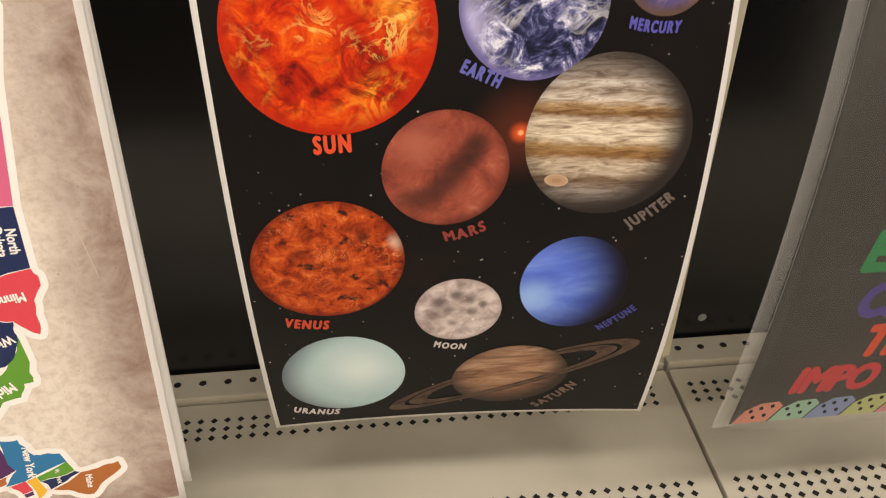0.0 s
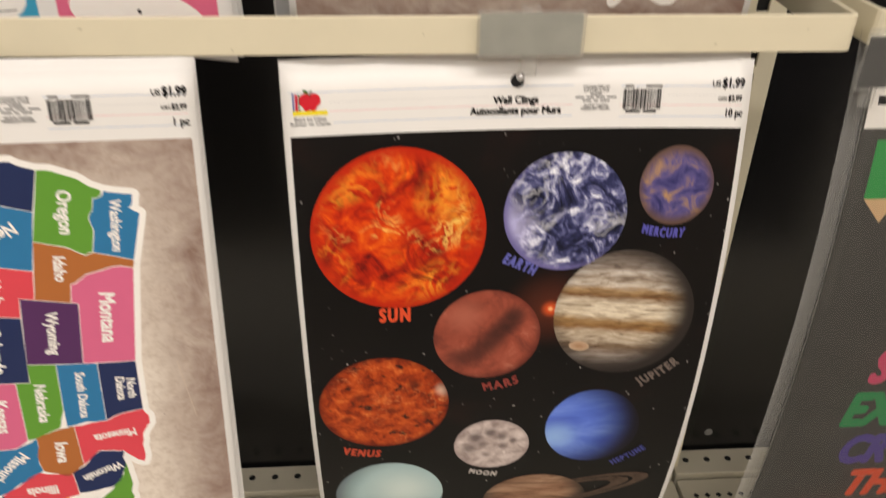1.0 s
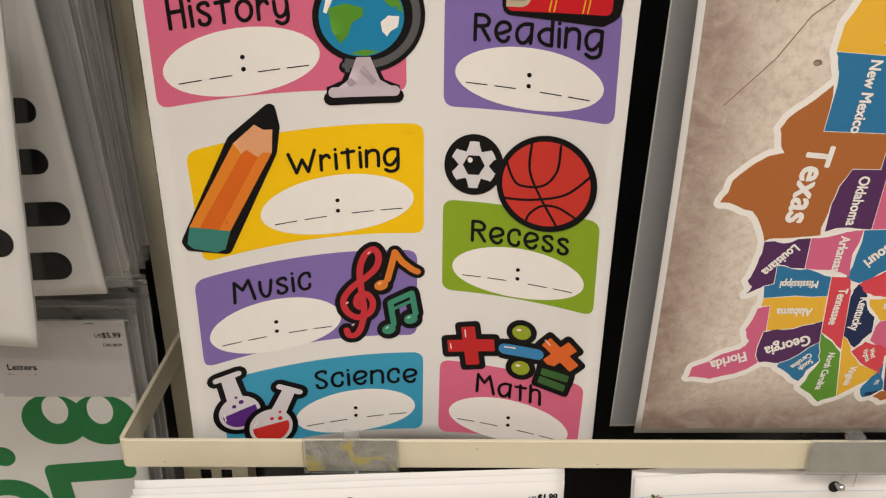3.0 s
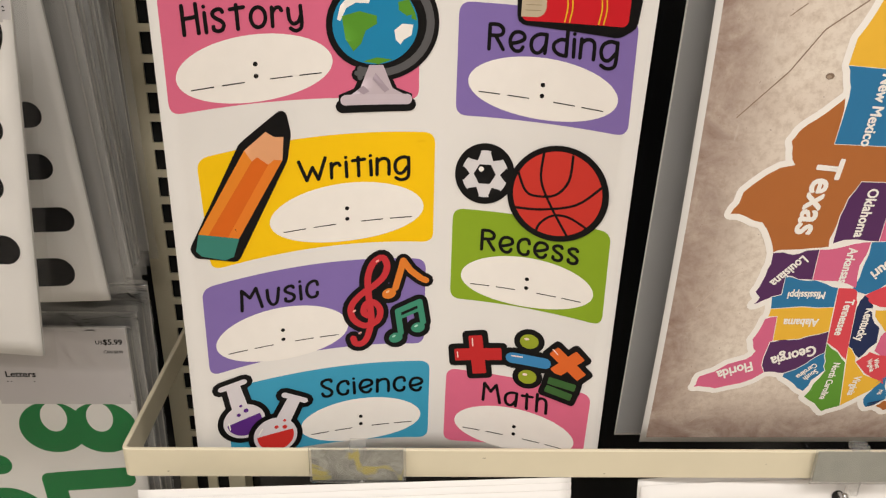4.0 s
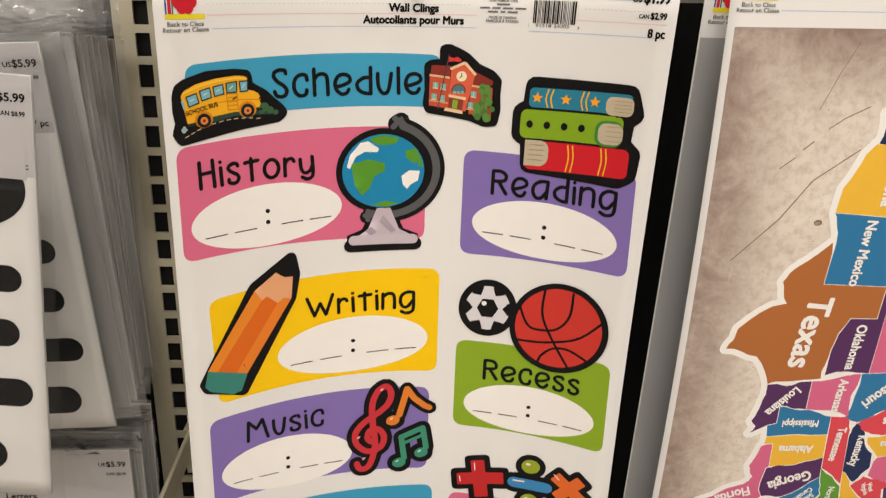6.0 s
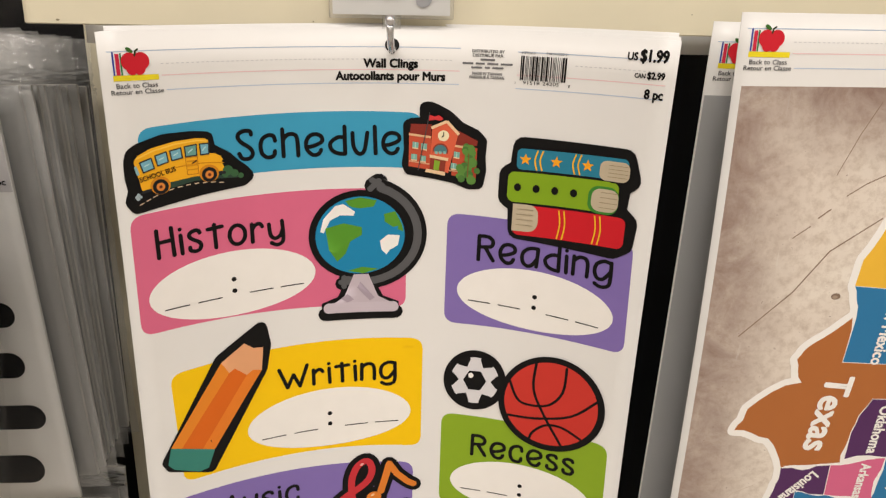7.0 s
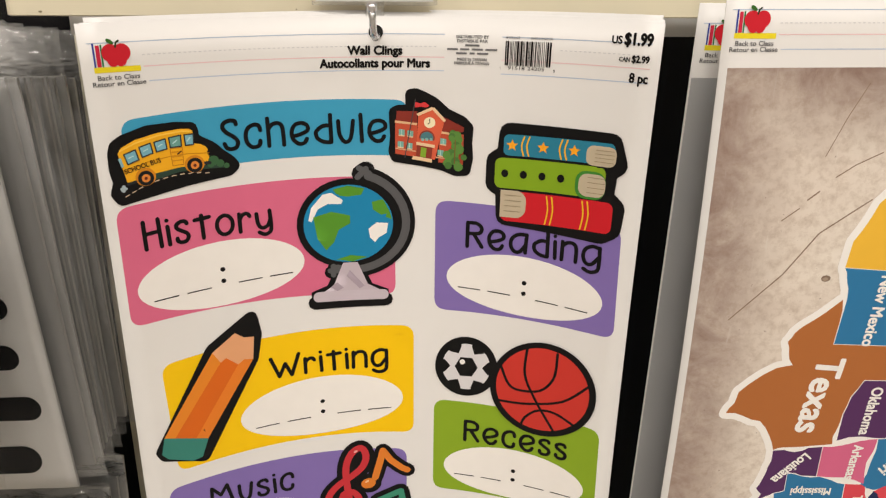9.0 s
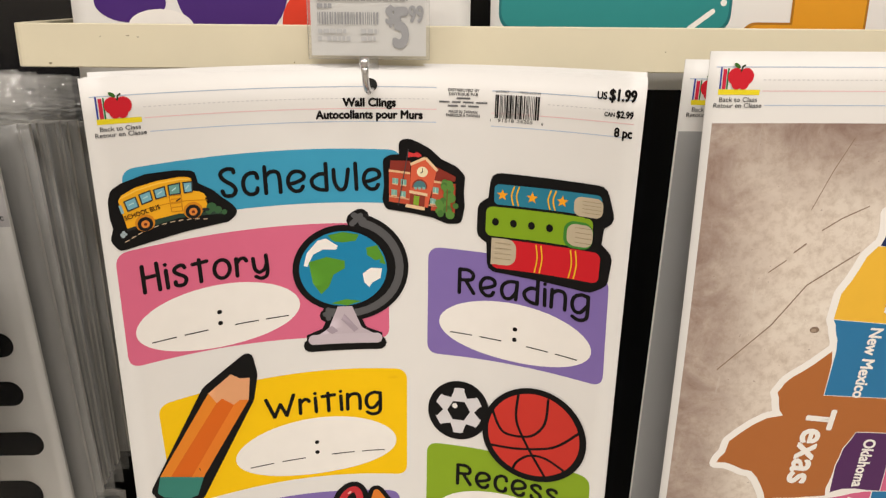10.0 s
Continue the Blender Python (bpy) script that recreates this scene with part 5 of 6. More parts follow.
# ---- the planets sheet ----
def night_print():
    m, nd, ln, b = nodes_of("night_sky_print")
    vec = from_sheet(nd, ln)
    base = ramp_of(nd, ((0.3, (9, 7, 8)), (0.62, (17, 13, 13)), (0.8, (38, 21, 18))))
    ln.new(noise_of(nd, ln, vec, 9, 4, 0.5), base.inputs[0])
    vor = nd.new("ShaderNodeTexVoronoi")
    vor.inputs["Scale"].default_value = 120
    ln.new(vec, vor.inputs["Vector"])
    dot = nd.new("ShaderNodeMapRange")
    dot.inputs[1].default_value, dot.inputs[2].default_value, dot.inputs[3].default_value, dot.inputs[4].default_value = 0.05, 0.11, 1, 0
    ln.new(vor.outputs["Distance"], dot.inputs[0])
    pick = nd.new("ShaderNodeMapRange")
    pick.inputs[1].default_value, pick.inputs[2].default_value = 0.45, 0.9
    sp = nd.new("ShaderNodeSeparateColor")
    ln.new(vor.outputs["Color"], sp.inputs[0])
    ln.new(sp.outputs[0], pick.inputs[0])
    mul = nd.new("ShaderNodeMath")
    mul.operation = "MULTIPLY"
    ln.new(dot.outputs[0], mul.inputs[0])
    ln.new(pick.outputs[0], mul.inputs[1])
    col = mixed(nd, ln, base.outputs[0], (0.6, 0.58, 0.55), mul.outputs[0])
    glow = disc_fade(nd, ln, vec, 187, 185, 40, 0.0, 1.0)
    col = mixed(nd, ln, (0.085, 0.018, 0.008), col, glow)
    tight = disc_fade(nd, ln, vec, 187, 185, 9, 0.05, 1.0)
    col = mixed(nd, ln, (0.75, 0.10, 0.02), col, tight)
    core = disc_fade(nd, ln, vec, 187, 185, 2.6, 0.3, 1.0)
    col = mixed(nd, ln, (0.9, 0.45, 0.2), col, core)
    ln.new(col, b.inputs["Base Color"])
    b.inputs["Roughness"].default_value, b.inputs["Specular IOR Level"].default_value = 0.45, 0.2
    return m


def banded_print(name, u, v, r, stops, scale, turn, rim, wobble=0.02):
    """Cloud bands across a printed gas planet."""
    m, nd, ln, b = nodes_of(name)
    vec = from_sheet(nd, ln)
    r1 = ramp_of(nd, stops)
    rot = nd.new("ShaderNodeMapping")
    rot.vector_type = "POINT"
    rot.inputs["Rotation"].default_value = (0, 0, radians(turn))
    off = nd.new("ShaderNodeVectorMath")
    off.operation = "SUBTRACT"
    off.inputs[1].default_value = (u / 1000, -v / 1000, 0)
    ln.new(vec, off.inputs[0])
    ln.new(off.outputs[0], rot.inputs["Vector"])
    sx = nd.new("ShaderNodeSeparateXYZ")
    ln.new(rot.outputs[0], sx.inputs[0])
    wav = nd.new("ShaderNodeMath")
    wav.operation = "MULTIPLY_ADD"
    wav.inputs[1].default_value = wobble
    ln.new(noise_of(nd, ln, vec, scale, 8, 0.62, 0.8, (0.45, 1.0, turn)), wav.inputs[0])
    ln.new(sx.outputs[1], wav.inputs[2])
    mr = nd.new("ShaderNodeMapRange")
    mr.inputs[1].default_value, mr.inputs[2].default_value = -r / 1000 + wobble / 2, r / 1000 + wobble / 2
    ln.new(wav.outputs[0], mr.inputs[0])
    ln.new(mr.outputs[0], r1.inputs[0])
    fine = ramp_of(nd, ((0.34, (128, 112, 98)), (0.47, (206, 196, 186)), (0.6, (255, 255, 255))))
    ln.new(noise_of(nd, ln, vec, scale * 2.0, 9, 0.68, 1.6, (0.22, 1.3, turn)), fine.inputs[0])
    col = mixed(nd, ln, r1.outputs[0], fine.outputs[0], 0.85, "MULTIPLY")
    f = disc_fade(nd, ln, vec, u - rim[0], v - rim[1], r, rim[2], rim[3])
    col = mixed(nd, ln, col, (0.022, 0.017, 0.015), f)
    ln.new(col, b.inputs["Base Color"])
    b.inputs["Roughness"].default_value, b.inputs["Specular IOR Level"].default_value = 0.42, 0.22
    return m


def planets_sheet():
    S = PLANETS
    root = paper_sheet("planet_sheet", S, "sheet of sun and planet stickers on a starry black ground", "poster", group="hanging sticker sheets")
    sheet_header(S, root, "10 pc", 7.0)
    Print(S, "night_panel", root, "black starry background").rect(3.6, 45, S.wide - 3.6, S.high - 3.4, night_print(), 0).done()
    sun = planet_print("sun_print", ((0.34, (96, 12, 5)), (0.43, (168, 34, 8)), (0.50, (200, 50, 10)), (0.58, (220, 72, 14)), (0.67, (238, 108, 26)), (0.76, (255, 190, 84))), 52, 0.8, None,
                       (74, 117, 62, 0.80, 1.02, (186, 40, 10)), None, None, 12, 0.68,
                       ((90, 108, 24, (186, 40, 10), 0.4), (20, 138, 8, (52, 8, 6), 0.85), (27, 156, 6, (52, 8, 6), 0.85), (40, 166, 6, (60, 8, 6), 0.7), (16, 112, 4, (60, 10, 6), 0.8), (132, 120, 5, (60, 10, 6), 0.8), (112, 164, 5, (60, 10, 6), 0.7), (62, 152, 5, (80, 14, 8), 0.7), (124, 150, 5, (60, 10, 6), 0.7)),
                       ((30, 0.09, 0.47, (255, 176, 56)), (48, 0.06, 0.53, (255, 214, 110)), (36, 0.09, 0.48, (100, 13, 6))))
    earth = planet_print("earth_print", ((0.40, (20, 22, 42)), (0.48, (52, 56, 96)), (0.54, (118, 120, 164)), (0.60, (224, 226, 240)), (0.7, (255, 255, 255))), 46, 1.3, None,
                         (196, 103, 46, 0.88, 1.06, (110, 104, 160)), None, (146, 118, 34, (196, 192, 236)), 13, 0.74, (), ((34, 0.06, 0.52, (250, 250, 255)),))
    merc = planet_print("mercury_print", ((0.34, (44, 46, 96)), (0.5, (92, 84, 136)), (0.60, (146, 118, 110)), (0.72, (206, 156, 92))), 60, 1.0, None, (269, 86, 27, 0.7, 1.05, (96, 74, 66)))
    mars = planet_print("mars_print", ((0.34, (112, 56, 46)), (0.48, (146, 72, 56)), (0.58, (164, 84, 66)), (0.72, (198, 124, 102))), 46, 0.5, None, (137, 208, 44, 0.8, 1.06, (92, 42, 34)), None, (122, 190, 22, (172, 96, 78)), 11, 0.7,
                        ((161, 189, 12, (58, 36, 32), 0.75), (156, 196, 14, (54, 34, 31), 0.7), (150, 204, 14, (52, 33, 30), 0.7), (144, 213, 15, (54, 34, 31), 0.7), (137, 221, 15, (56, 35, 32), 0.65), (127, 229, 15, (62, 38, 34), 0.65), (116, 229, 14, (76, 44, 38), 0.55)))
    jup = banded_print("jupiter_print", 243, 191, 54, ((0.0, (128, 120, 114)), (0.14, (176, 166, 158)), (0.22, (128, 106, 84)), (0.27, (206, 192, 172)), (0.34, (214, 200, 178)), (0.385, (146, 108, 66)), (0.44, (176, 142, 98)), (0.49, (236, 224, 200)),
                                                       (0.60, (232, 220, 198)), (0.655, (136, 100, 62)), (0.70, (190, 160, 120)), (0.735, (232, 224, 212)), (0.79, (178, 164, 148)), (0.84, (212, 204, 194)), (0.90, (158, 148, 140))), 90, 4, (9, 4, 0.62, 1.10), 0.010)
    venus = planet_print("venus_print", ((0.34, (66, 22, 10)), (0.43, (134, 46, 16)), (0.51, (178, 68, 24)), (0.60, (206, 94, 40)), (0.72, (236, 152, 86))), 78, 0.5, None, (60, 277, 52, 0.84, 1.06, (100, 30, 12)), (95, 0.60, (58, 26, 18)), (109, 262, 11, (246, 216, 192)), 11, 0.74,
                         ((84, 256, 8, (70, 28, 18), 0.7), (40, 268, 7, (76, 30, 18), 0.6), (66, 284, 6, (80, 30, 18), 0.6), (94, 290, 6, (70, 28, 18), 0.6), (30, 292, 6, (80, 32, 18), 0.6)), ((70, 0.022, 0.5, (232, 150, 96)),))
    moon = planet_print("moon_print", ((0.36, (150, 134, 130)), (0.48, (188, 172, 168)), (0.56, (208, 194, 190)), (0.70, (230, 218, 214))), 70, 0.4, None, (150, 332, 32, 0.85, 1.1, (160, 144, 142)), (80, 0.66, (240, 230, 226)), None, 9, 0.66,
                        ((136, 322, 9, (104, 92, 92), 0.9), (148, 316, 7, (108, 96, 95), 0.9), (158, 321, 7, (110, 98, 96), 0.85), (168, 326, 5, (112, 100, 98), 0.8), (131, 336, 9, (112, 100, 98), 0.8), (142, 331, 7, (118, 105, 102), 0.75), (160, 333, 6, (118, 106, 103), 0.75), (146, 345, 5, (130, 116, 113), 0.6)))
    nep = planet_print("neptune_print", ((0.3, (76, 100, 206)), (0.5, (92, 122, 222)), (0.7, (124, 154, 238))), 14, 0.6, (1, 3, 30), (205, 308, 64, 0.34, 1.02, (20, 15, 32)), None, (203, 322, 26, (146, 184, 244)))
    uran = planet_print("uranus_print", ((0.3, (158, 190, 196)), (0.7, (188, 214, 214))), 8, 0.2, None, (78, 398, 70, 0.55, 1.0, (92, 100, 108)), None, (76, 394, 46, (214, 232, 230)))
    sat = banded_print("saturn_print", 194, 412, 46, ((0.1, (110, 80, 62)), (0.35, (150, 112, 88)), (0.5, (184, 146, 118)), (0.62, (160, 120, 96)), (0.75, (188, 152, 126)), (0.9, (140, 106, 86))), 40, -20, (4, 8, 0.5, 1.12), 0.004)
    ring = planet_print("ring_print", ((0.3, (58, 46, 40)), (0.7, (98, 80, 68))), 90, 0.1)
    for name, u, v, ru, rv, mat, lab in (("sun_cling", 74, 117, 62, 62.5, sun, "fiery orange sun"), ("earth_cling", 192, 106, 44, 45, earth, "blue and white earth"),
                                         ("mercury_cling", 269, 86, 26, 29, merc, "blue and ochre mercury"), ("mars_cling", 140, 209, 41, 42, mars, "rusty brown mars"),
                                         ("jupiter_cling", 243, 191, 53, 56, jup, "cream and brown banded jupiter"), ("venus_cling", 60, 277, 52, 51, venus, "burnt orange venus"),
                                         ("moon_cling", 150, 332, 32, 32, moon, "pale grey cratered moon"), ("neptune_cling", 233, 310, 39, 44, nep, "violet blue neptune"),
                                         ("uranus_cling", 62, 400, 48, 48, uran, "pale cyan uranus")):
        p = Print(S, name, root, lab)
        p.oval(u, v, ru, rv, mat, 1, n=64)
        if name == "jupiter_cling":
            p.oval(212, 220, 8, 4.6, ink("c0a488"), 2, turn=-8).oval(212, 220, 6.4, 3.4, ink("b8977a"), 3, turn=-8).oval(212, 220, 3.4, 1.7, ink("ad8868"), 4, turn=-8)
        p.done()
    p = Print(S, "saturn_cling", root, "brown ringed saturn")
    cu, cv, tn = 194, 413, 22.5
    for ra, rb, lay in ((106, 92, 2), (88, 72, 2)):
        n = 72
        for k in range(n):
            a0, a1 = 2 * math.pi * k / n, 2 * math.pi * (k + 1) / n
            front = math.sin((a0 + a1) / 2) > -0.28
            quad = [(cu + r * math.cos(a), cv + r * 0.165 * math.sin(a)) for r, a in ((ra, a0), (ra, a1), (rb, a1), (rb, a0))]
            p.poly(bend(quad, cu, cv, tn), ring, 4 if front else 1)
    p.oval(cu, cv, 47, 38, sat, 3, turn=12, n=56)
    p.done()
    for words, u, v, size, span, turn, bow, hx in (("SUN", 70, 191, 11.5, 22, 0, 0, "e2522e"), ("EARTH", 160, 149, 8, 25, -26, 0, "6668b8"), ("MERCURY", 263, 124, 6.6, 30, -6, -1.5, "5a58b0"),
                                                   ("MARS", 154, 262, 8, 28, 16, -1.5, "8f3f38"), ("JUPITER", 280, 249, 8, 36, 40, -2, "6e625c"), ("VENUS", 39, 339, 8.6, 31, -12, -1, "c84e34"),
                                                   ("MOON", 144, 374, 6.4, 24, -12, -1, "cfc8c4"), ("NEPTUNE", 271, 348, 6.4, 33, 42, -1, "44488c"), ("URANUS", 35, 452.5, 7.6, 37, -15, -2, "d0cac8"), ("SATURN", 237, 446, 8, 44, 48, -2, "75625a")):
        Print(S, "planet_name", root, "narrow capital lettering under a planet").text(words, u, v, size, ink(hx), 5, span=span, turn=turn, bow=bow, bold=0.045, track=1.3).done()
    return root


planets_sheet()


# ---- stacks behind the front sheets ----
def back_sheets(base, n, dx, dy, dz, label, header="", spread=0.0):
    """More copies of a sheet hanging on the same peg, each a little further back and askew."""
    for k in range(1, n + 1):
        s = Sheet(base.xc + dx * k, base.top + dz * k, (base.a[0] + dy * k, base.a[1] + spread * k, base.a[2]), base.b, base.c, base.wide, base.high, math.degrees(base.tilt) + 0.25 * (-1) ** k, base.sway)
        ob = paper_sheet("spare_sheet", s, label, "poster", group="hanging sticker sheets")
        if header and k == 1:
            sheet_header(s, ob, header, 5.0)


back_sheets(SCHEDULE, 3, 0.0006, 0.004, 0.0008, "white spare sticker sheet behind the timetable sheet", spread=0.006)
back_sheets(MAP_LOW, 2, 0.0004, 0.004, 0.003, "spare map sheet with a bent corner behind the front one", "1 pc", spread=0.022)
back_sheets(PLANETS, 1, -0.0015, 0.004, 0.004, "spare planet sheet close behind the front one", "10 pc", spread=0.004)
# White stock; its shade behind the map sheet is put into this grey.
SHADED_STOCK = plain("shaded_white_stock", (0.40, 0.405, 0.41), 0.4, grain=0.05, scale=20)
SPARE = Sheet(MAP_UP.xc - 0.007, MAP_UP.top - 0.0145, (0.492, 0.06, 0.03), (0.0, 0.0), (-0.3, 0.4), tilt=0.8)
grey = paper_sheet("spare_sheet", SPARE, "white sticker sheet behind the map sheet, its shade painted grey", "poster", group="hanging sticker sheets")
sheet_header(SPARE, grey, "1 pc", 1.0)
Print(SPARE, "grey_panel", grey, "grey panel, the white sheet's shade set in its colour").rect(1, 40, 309, 455, SHADED_STOCK, 0).oval(27, 190, 4, 11, ink("27407e"), 1).oval(27, 120, 4, 8, ink("9a2a3a"), 1).done()
peg_hole(MAP_LOW, bpy.data.objects["map_sheet.001"], 156, 11.5, 4.6)
peg_hole(PLANETS, bpy.data.objects["planet_sheet"], 154, 13.0, 4.6)


# ---- pegs and label holders ----
def peg(x, y_end, z, y_bar, rise=1.0):
    root = tagged(new("display_peg"), "shiny zinc-plated display peg with a ball end", "peg", "display pegs")
    bm = bmesh.new()
    tube(bm, [(x, y_bar + 0.05, z - 0.001), (x, y_bar, z), (x, y_end + 0.016, z), (x, y_end + 0.007, z + 0.003 * rise), (x, y_end + 0.002, z + 0.009 * rise), (x, y_end, z + 0.0145 * rise)], 0.0019, 12)
    part("rod", bm, STEEL, root)
    ball = bmesh.new()
    bmesh.ops.create_uvsphere(ball, u_segments=18, v_segments=12, radius=0.0029, matrix=Matrix.Translation((x, y_end, z + 0.0165 * rise)))
    for f in ball.faces:
        f.smooth = True
    part("ball_end", ball, STEEL, root)
    return root


peg(-0.2665, 0.462, 1.3865, 0.56)
peg(-0.302, 0.434, 0.9365, 0.55, 0.25)
peg(0.063, 0.459, 0.9345, 0.55, 0.25)
peg(0.070, 0.450, 1.4015, 0.56)

CLEAR = film("clear_plastic", 0.10, 0.14)


def worn_label():
    m, nd, ln, b = nodes_of("worn_label")
    tc = nd.new("ShaderNodeTexCoord")
    r = ramp_of(nd, ((0.3, (92, 92, 84)), (0.46, (150, 150, 140)), (0.6, (178, 178, 168)), (0.75, (206, 206, 198))))
    ln.new(noise_of(nd, ln, tc.outputs["Object"], 55, 8, 0.7, 1.2), r.inputs[0])
    y = nd.new("ShaderNodeMapRange")
    y.inputs[1].default_value, y.inputs[2].default_value = 0.60, 0.66
    ln.new(noise_of(nd, ln, tc.outputs["Object"], 42, 3, 0.5, 0.6), y.inputs[0])
    col = mixed(nd, ln, r.outputs[0], (0.55, 0.47, 0.10), y.outputs[0])
    ln.new(col, b.inputs["Base Color"])
    b.inputs["Roughness"].default_value = 0.35
    return m


def label_holder(x, y, z0, z1, half, material, label, tip=0.0):
    root = tagged(new("label_holder"), label, "label holder", "label holders")
    bm = bmesh.new()
    box(bm, x - half, y - 0.0022, z0, x + half, y - 0.0002, z1, bevel=0.0008)
    part("ticket", solid(x - half + 0.002, y - 0.0016, z0 + 0.002, x + half - 0.002, y - 0.0009, z1 - 0.002), material, root, "paper ticket inside the holder")
    part("sleeve", bm, CLEAR, root, "clear plastic sleeve")
    part("clip", solid(x - 0.006, y, z1 - 0.004, x + 0.006, y + 0.009, z1 + 0.001, bevel=0.0008), CLEAR, root)
    part("stem", solid(x - 0.005, y - 0.001, z0 - 0.012, x + 0.005, y + 0.0015, z0 + 0.002, bevel=0.0006), CLEAR, root)
    return root


WORN = worn_label()
label_holder(-0.303, 0.460, 0.951, 0.982, 0.0355, WORN, "scratched clear plastic label holder with a torn ticket")
label_holder(0.068, 0.460, 0.951, 0.982, 0.0345, plain("faded_ticket", (0.42, 0.43, 0.38), 0.3, grain=0.25, scale=70), "clear plastic label holder with a faded ticket")
TICKET = plain("price_ticket", (0.74, 0.74, 0.73), 0.35, grain=0.05, scale=60)
tag = label_holder(-0.2675, 0.492, 1.4025, 1.452, 0.034, TICKET, "grey price ticket in a clear holder on the bar")
TAG = Sheet(-0.2675, 1.450, (0.4898, 0, 0), wide=64, high=46)
p = Print(TAG, "ticket_print", tag, "grey printed price and bars")
FADED, PALE = ink("9b9c9f"), ink("bcbdbe")
p.text("$", 44.5, 28.0, 9.5, FADED, 1, wide=0.8, bold=0.03).text("5", 50.2, 40.0, 20, FADED, 1, wide=0.62, bold=0.04).text("99", 58.6, 27.0, 8.5, FADED, 1, span=7.6, bold=0.03)
rng = random.Random(3)
u = 4.0
while u < 38:
    bw = rng.choice((0.4, 0.6, 1.0))
    p.rect(u, 22.0, u + bw, 28.5, FADED, 1)
    u += bw + rng.choice((0.5, 0.8))
for v0, u0, u1 in ((13.5, 4, 54), (17.5, 4, 12), (31, 4, 20), (31, 28, 38), (35, 4, 6), (35, 9, 22), (35, 28, 36)):
    k = u0
    while k < u1:
        wd = rng.choice((1.6, 2.4, 3.0))
        p.rect(k, v0, min(k + wd, u1), v0 + 2.4, PALE if v0 > 29 else FADED, 1)
        k += wd + 0.7
p.rect(-1, 0, 64, 5.5, ink("d8482c"), 1)
p.done()


# ---- letter packs in the next bay ----
BAG = film("clear_bag_film", 0.012, 0.13)
BOARD = plain("white_card_board", (0.78, 0.77, 0.75), 0.5, grain=0.03, scale=30)
GREY_HEAD = ink("c4c1c2")
# Grey instead of white: shade on the rear packs is set in the board colour.
SHADED_BOARD = plain("shaded_card_board", (0.43, 0.43, 0.425), 0.55, grain=0.06, scale=30)
BAG_TOP = film("crinkled_bag_film", 0.20, 0.10, sheen=0.30)


def bag_over(sheet, root, up=34, side=9, down=8, lift=2.5, seed=1, mat=None, crumple=1.0):
    """A crinkled clear film bag round a card."""
    rng = random.Random(seed)
    bm = bmesh.new()
    nu, nv = 48, 60
    grid = []
    for j in range(nv + 1):
        row = []
        for i in range(nu + 1):
            u = -side + (sheet.wide + 2 * side) * i / nu
            v = -up + (up + 8) * j / 30 if j < 31 else 8 + (sheet.high + down - 8) * (j - 30) / (nv - 30)
            crease = crumple * (rng.uniform(-3.0, 3.0) if -12 < v < 5 else rng.uniform(-0.45, 0.45))
            edge = min(i, nu - i, 6) / 6
            row.append(bm.verts.new(sheet.place(u + crumple * rng.uniform(-0.6, 0.6), v, lift * (0.25 + 0.75 * edge) + crease + (2.5 * math.sin(i * 0.6 + seed) + 1.2 * math.sin(i * 1.7 - j * 0.5) if v < 0 else 0))))
        grid.append(row)
    for j in range(nv):
        for i in range(nu):
            f = bm.faces.new((grid[j][i], grid[j + 1][i], grid[j + 1][i + 1], grid[j][i + 1]))
            f.smooth = j > 31 or crumple < 0.5
    part("film_bag", bm, mat or BAG, root, "crinkled clear film bag")


def letter_card(sheet, label, shapes, head=58, seed=1):
    root = paper_sheet("letter_pack", sheet, label, "letter pack", BOARD, "letter packs", thick=2.6)
    w = sheet.wide
    if head:
        p = Print(sheet, "pack_header", root, "pale grey header with black prices")
        p.rect(0.5, 0.5, w - 0.5, head, GREY_HEAD, 0)
        p.text("US", w - 22.5, 15.0, 3.2, BLACK, 1, span=5.5, bold=0.02)
        p.text("$5.99", w - 11.5, 15.2, 4.6, BLACK, 1, span=15, bold=0.03)
        p.text("CAN $8.99", w - 12, 23.2, 2.6, BLACK, 1, span=15.5, bold=0.02)
        p.text("217 pc", w - 12, head - 4.5, 4.0, BLACK, 1, span=16.5, bold=0.02)
        p.text("Letters", w - 90, head - 22.5, 5.2, BLACK, 1, span=24, bold=0.03)
        p.text("d\u00e9coup\u00e9es", w - 88, head - 13.5, 5.2, BLACK, 1, span=32, bold=0.03)
        p.done()
    shapes(lambda: Print(sheet, "cut_out_letter", root, "large rounded cut-out letter"))
    bag_over(sheet, root, seed=seed)
    return root


def stroke_bars(rows):
    def draw(make):
        for u0, u1, v, high in rows:
            make().rect(u0, v - high / 2, u1, v + high / 2, BLACK, 1, round_=high / 2).done()
    return draw


def front_bars(make):
    make().oval(182, 66, 32, 24, BLACK, 1).oval(178, 62, 16, 12, BOARD, 2).rect(140, 40, 215, 59.5, GREY_HEAD, 3).done()
    stroke_bars(((120, 209, 121, 17), (120, 206, 156, 18), (110, 212, 196, 19), (120, 194, 240, 22)))(make)


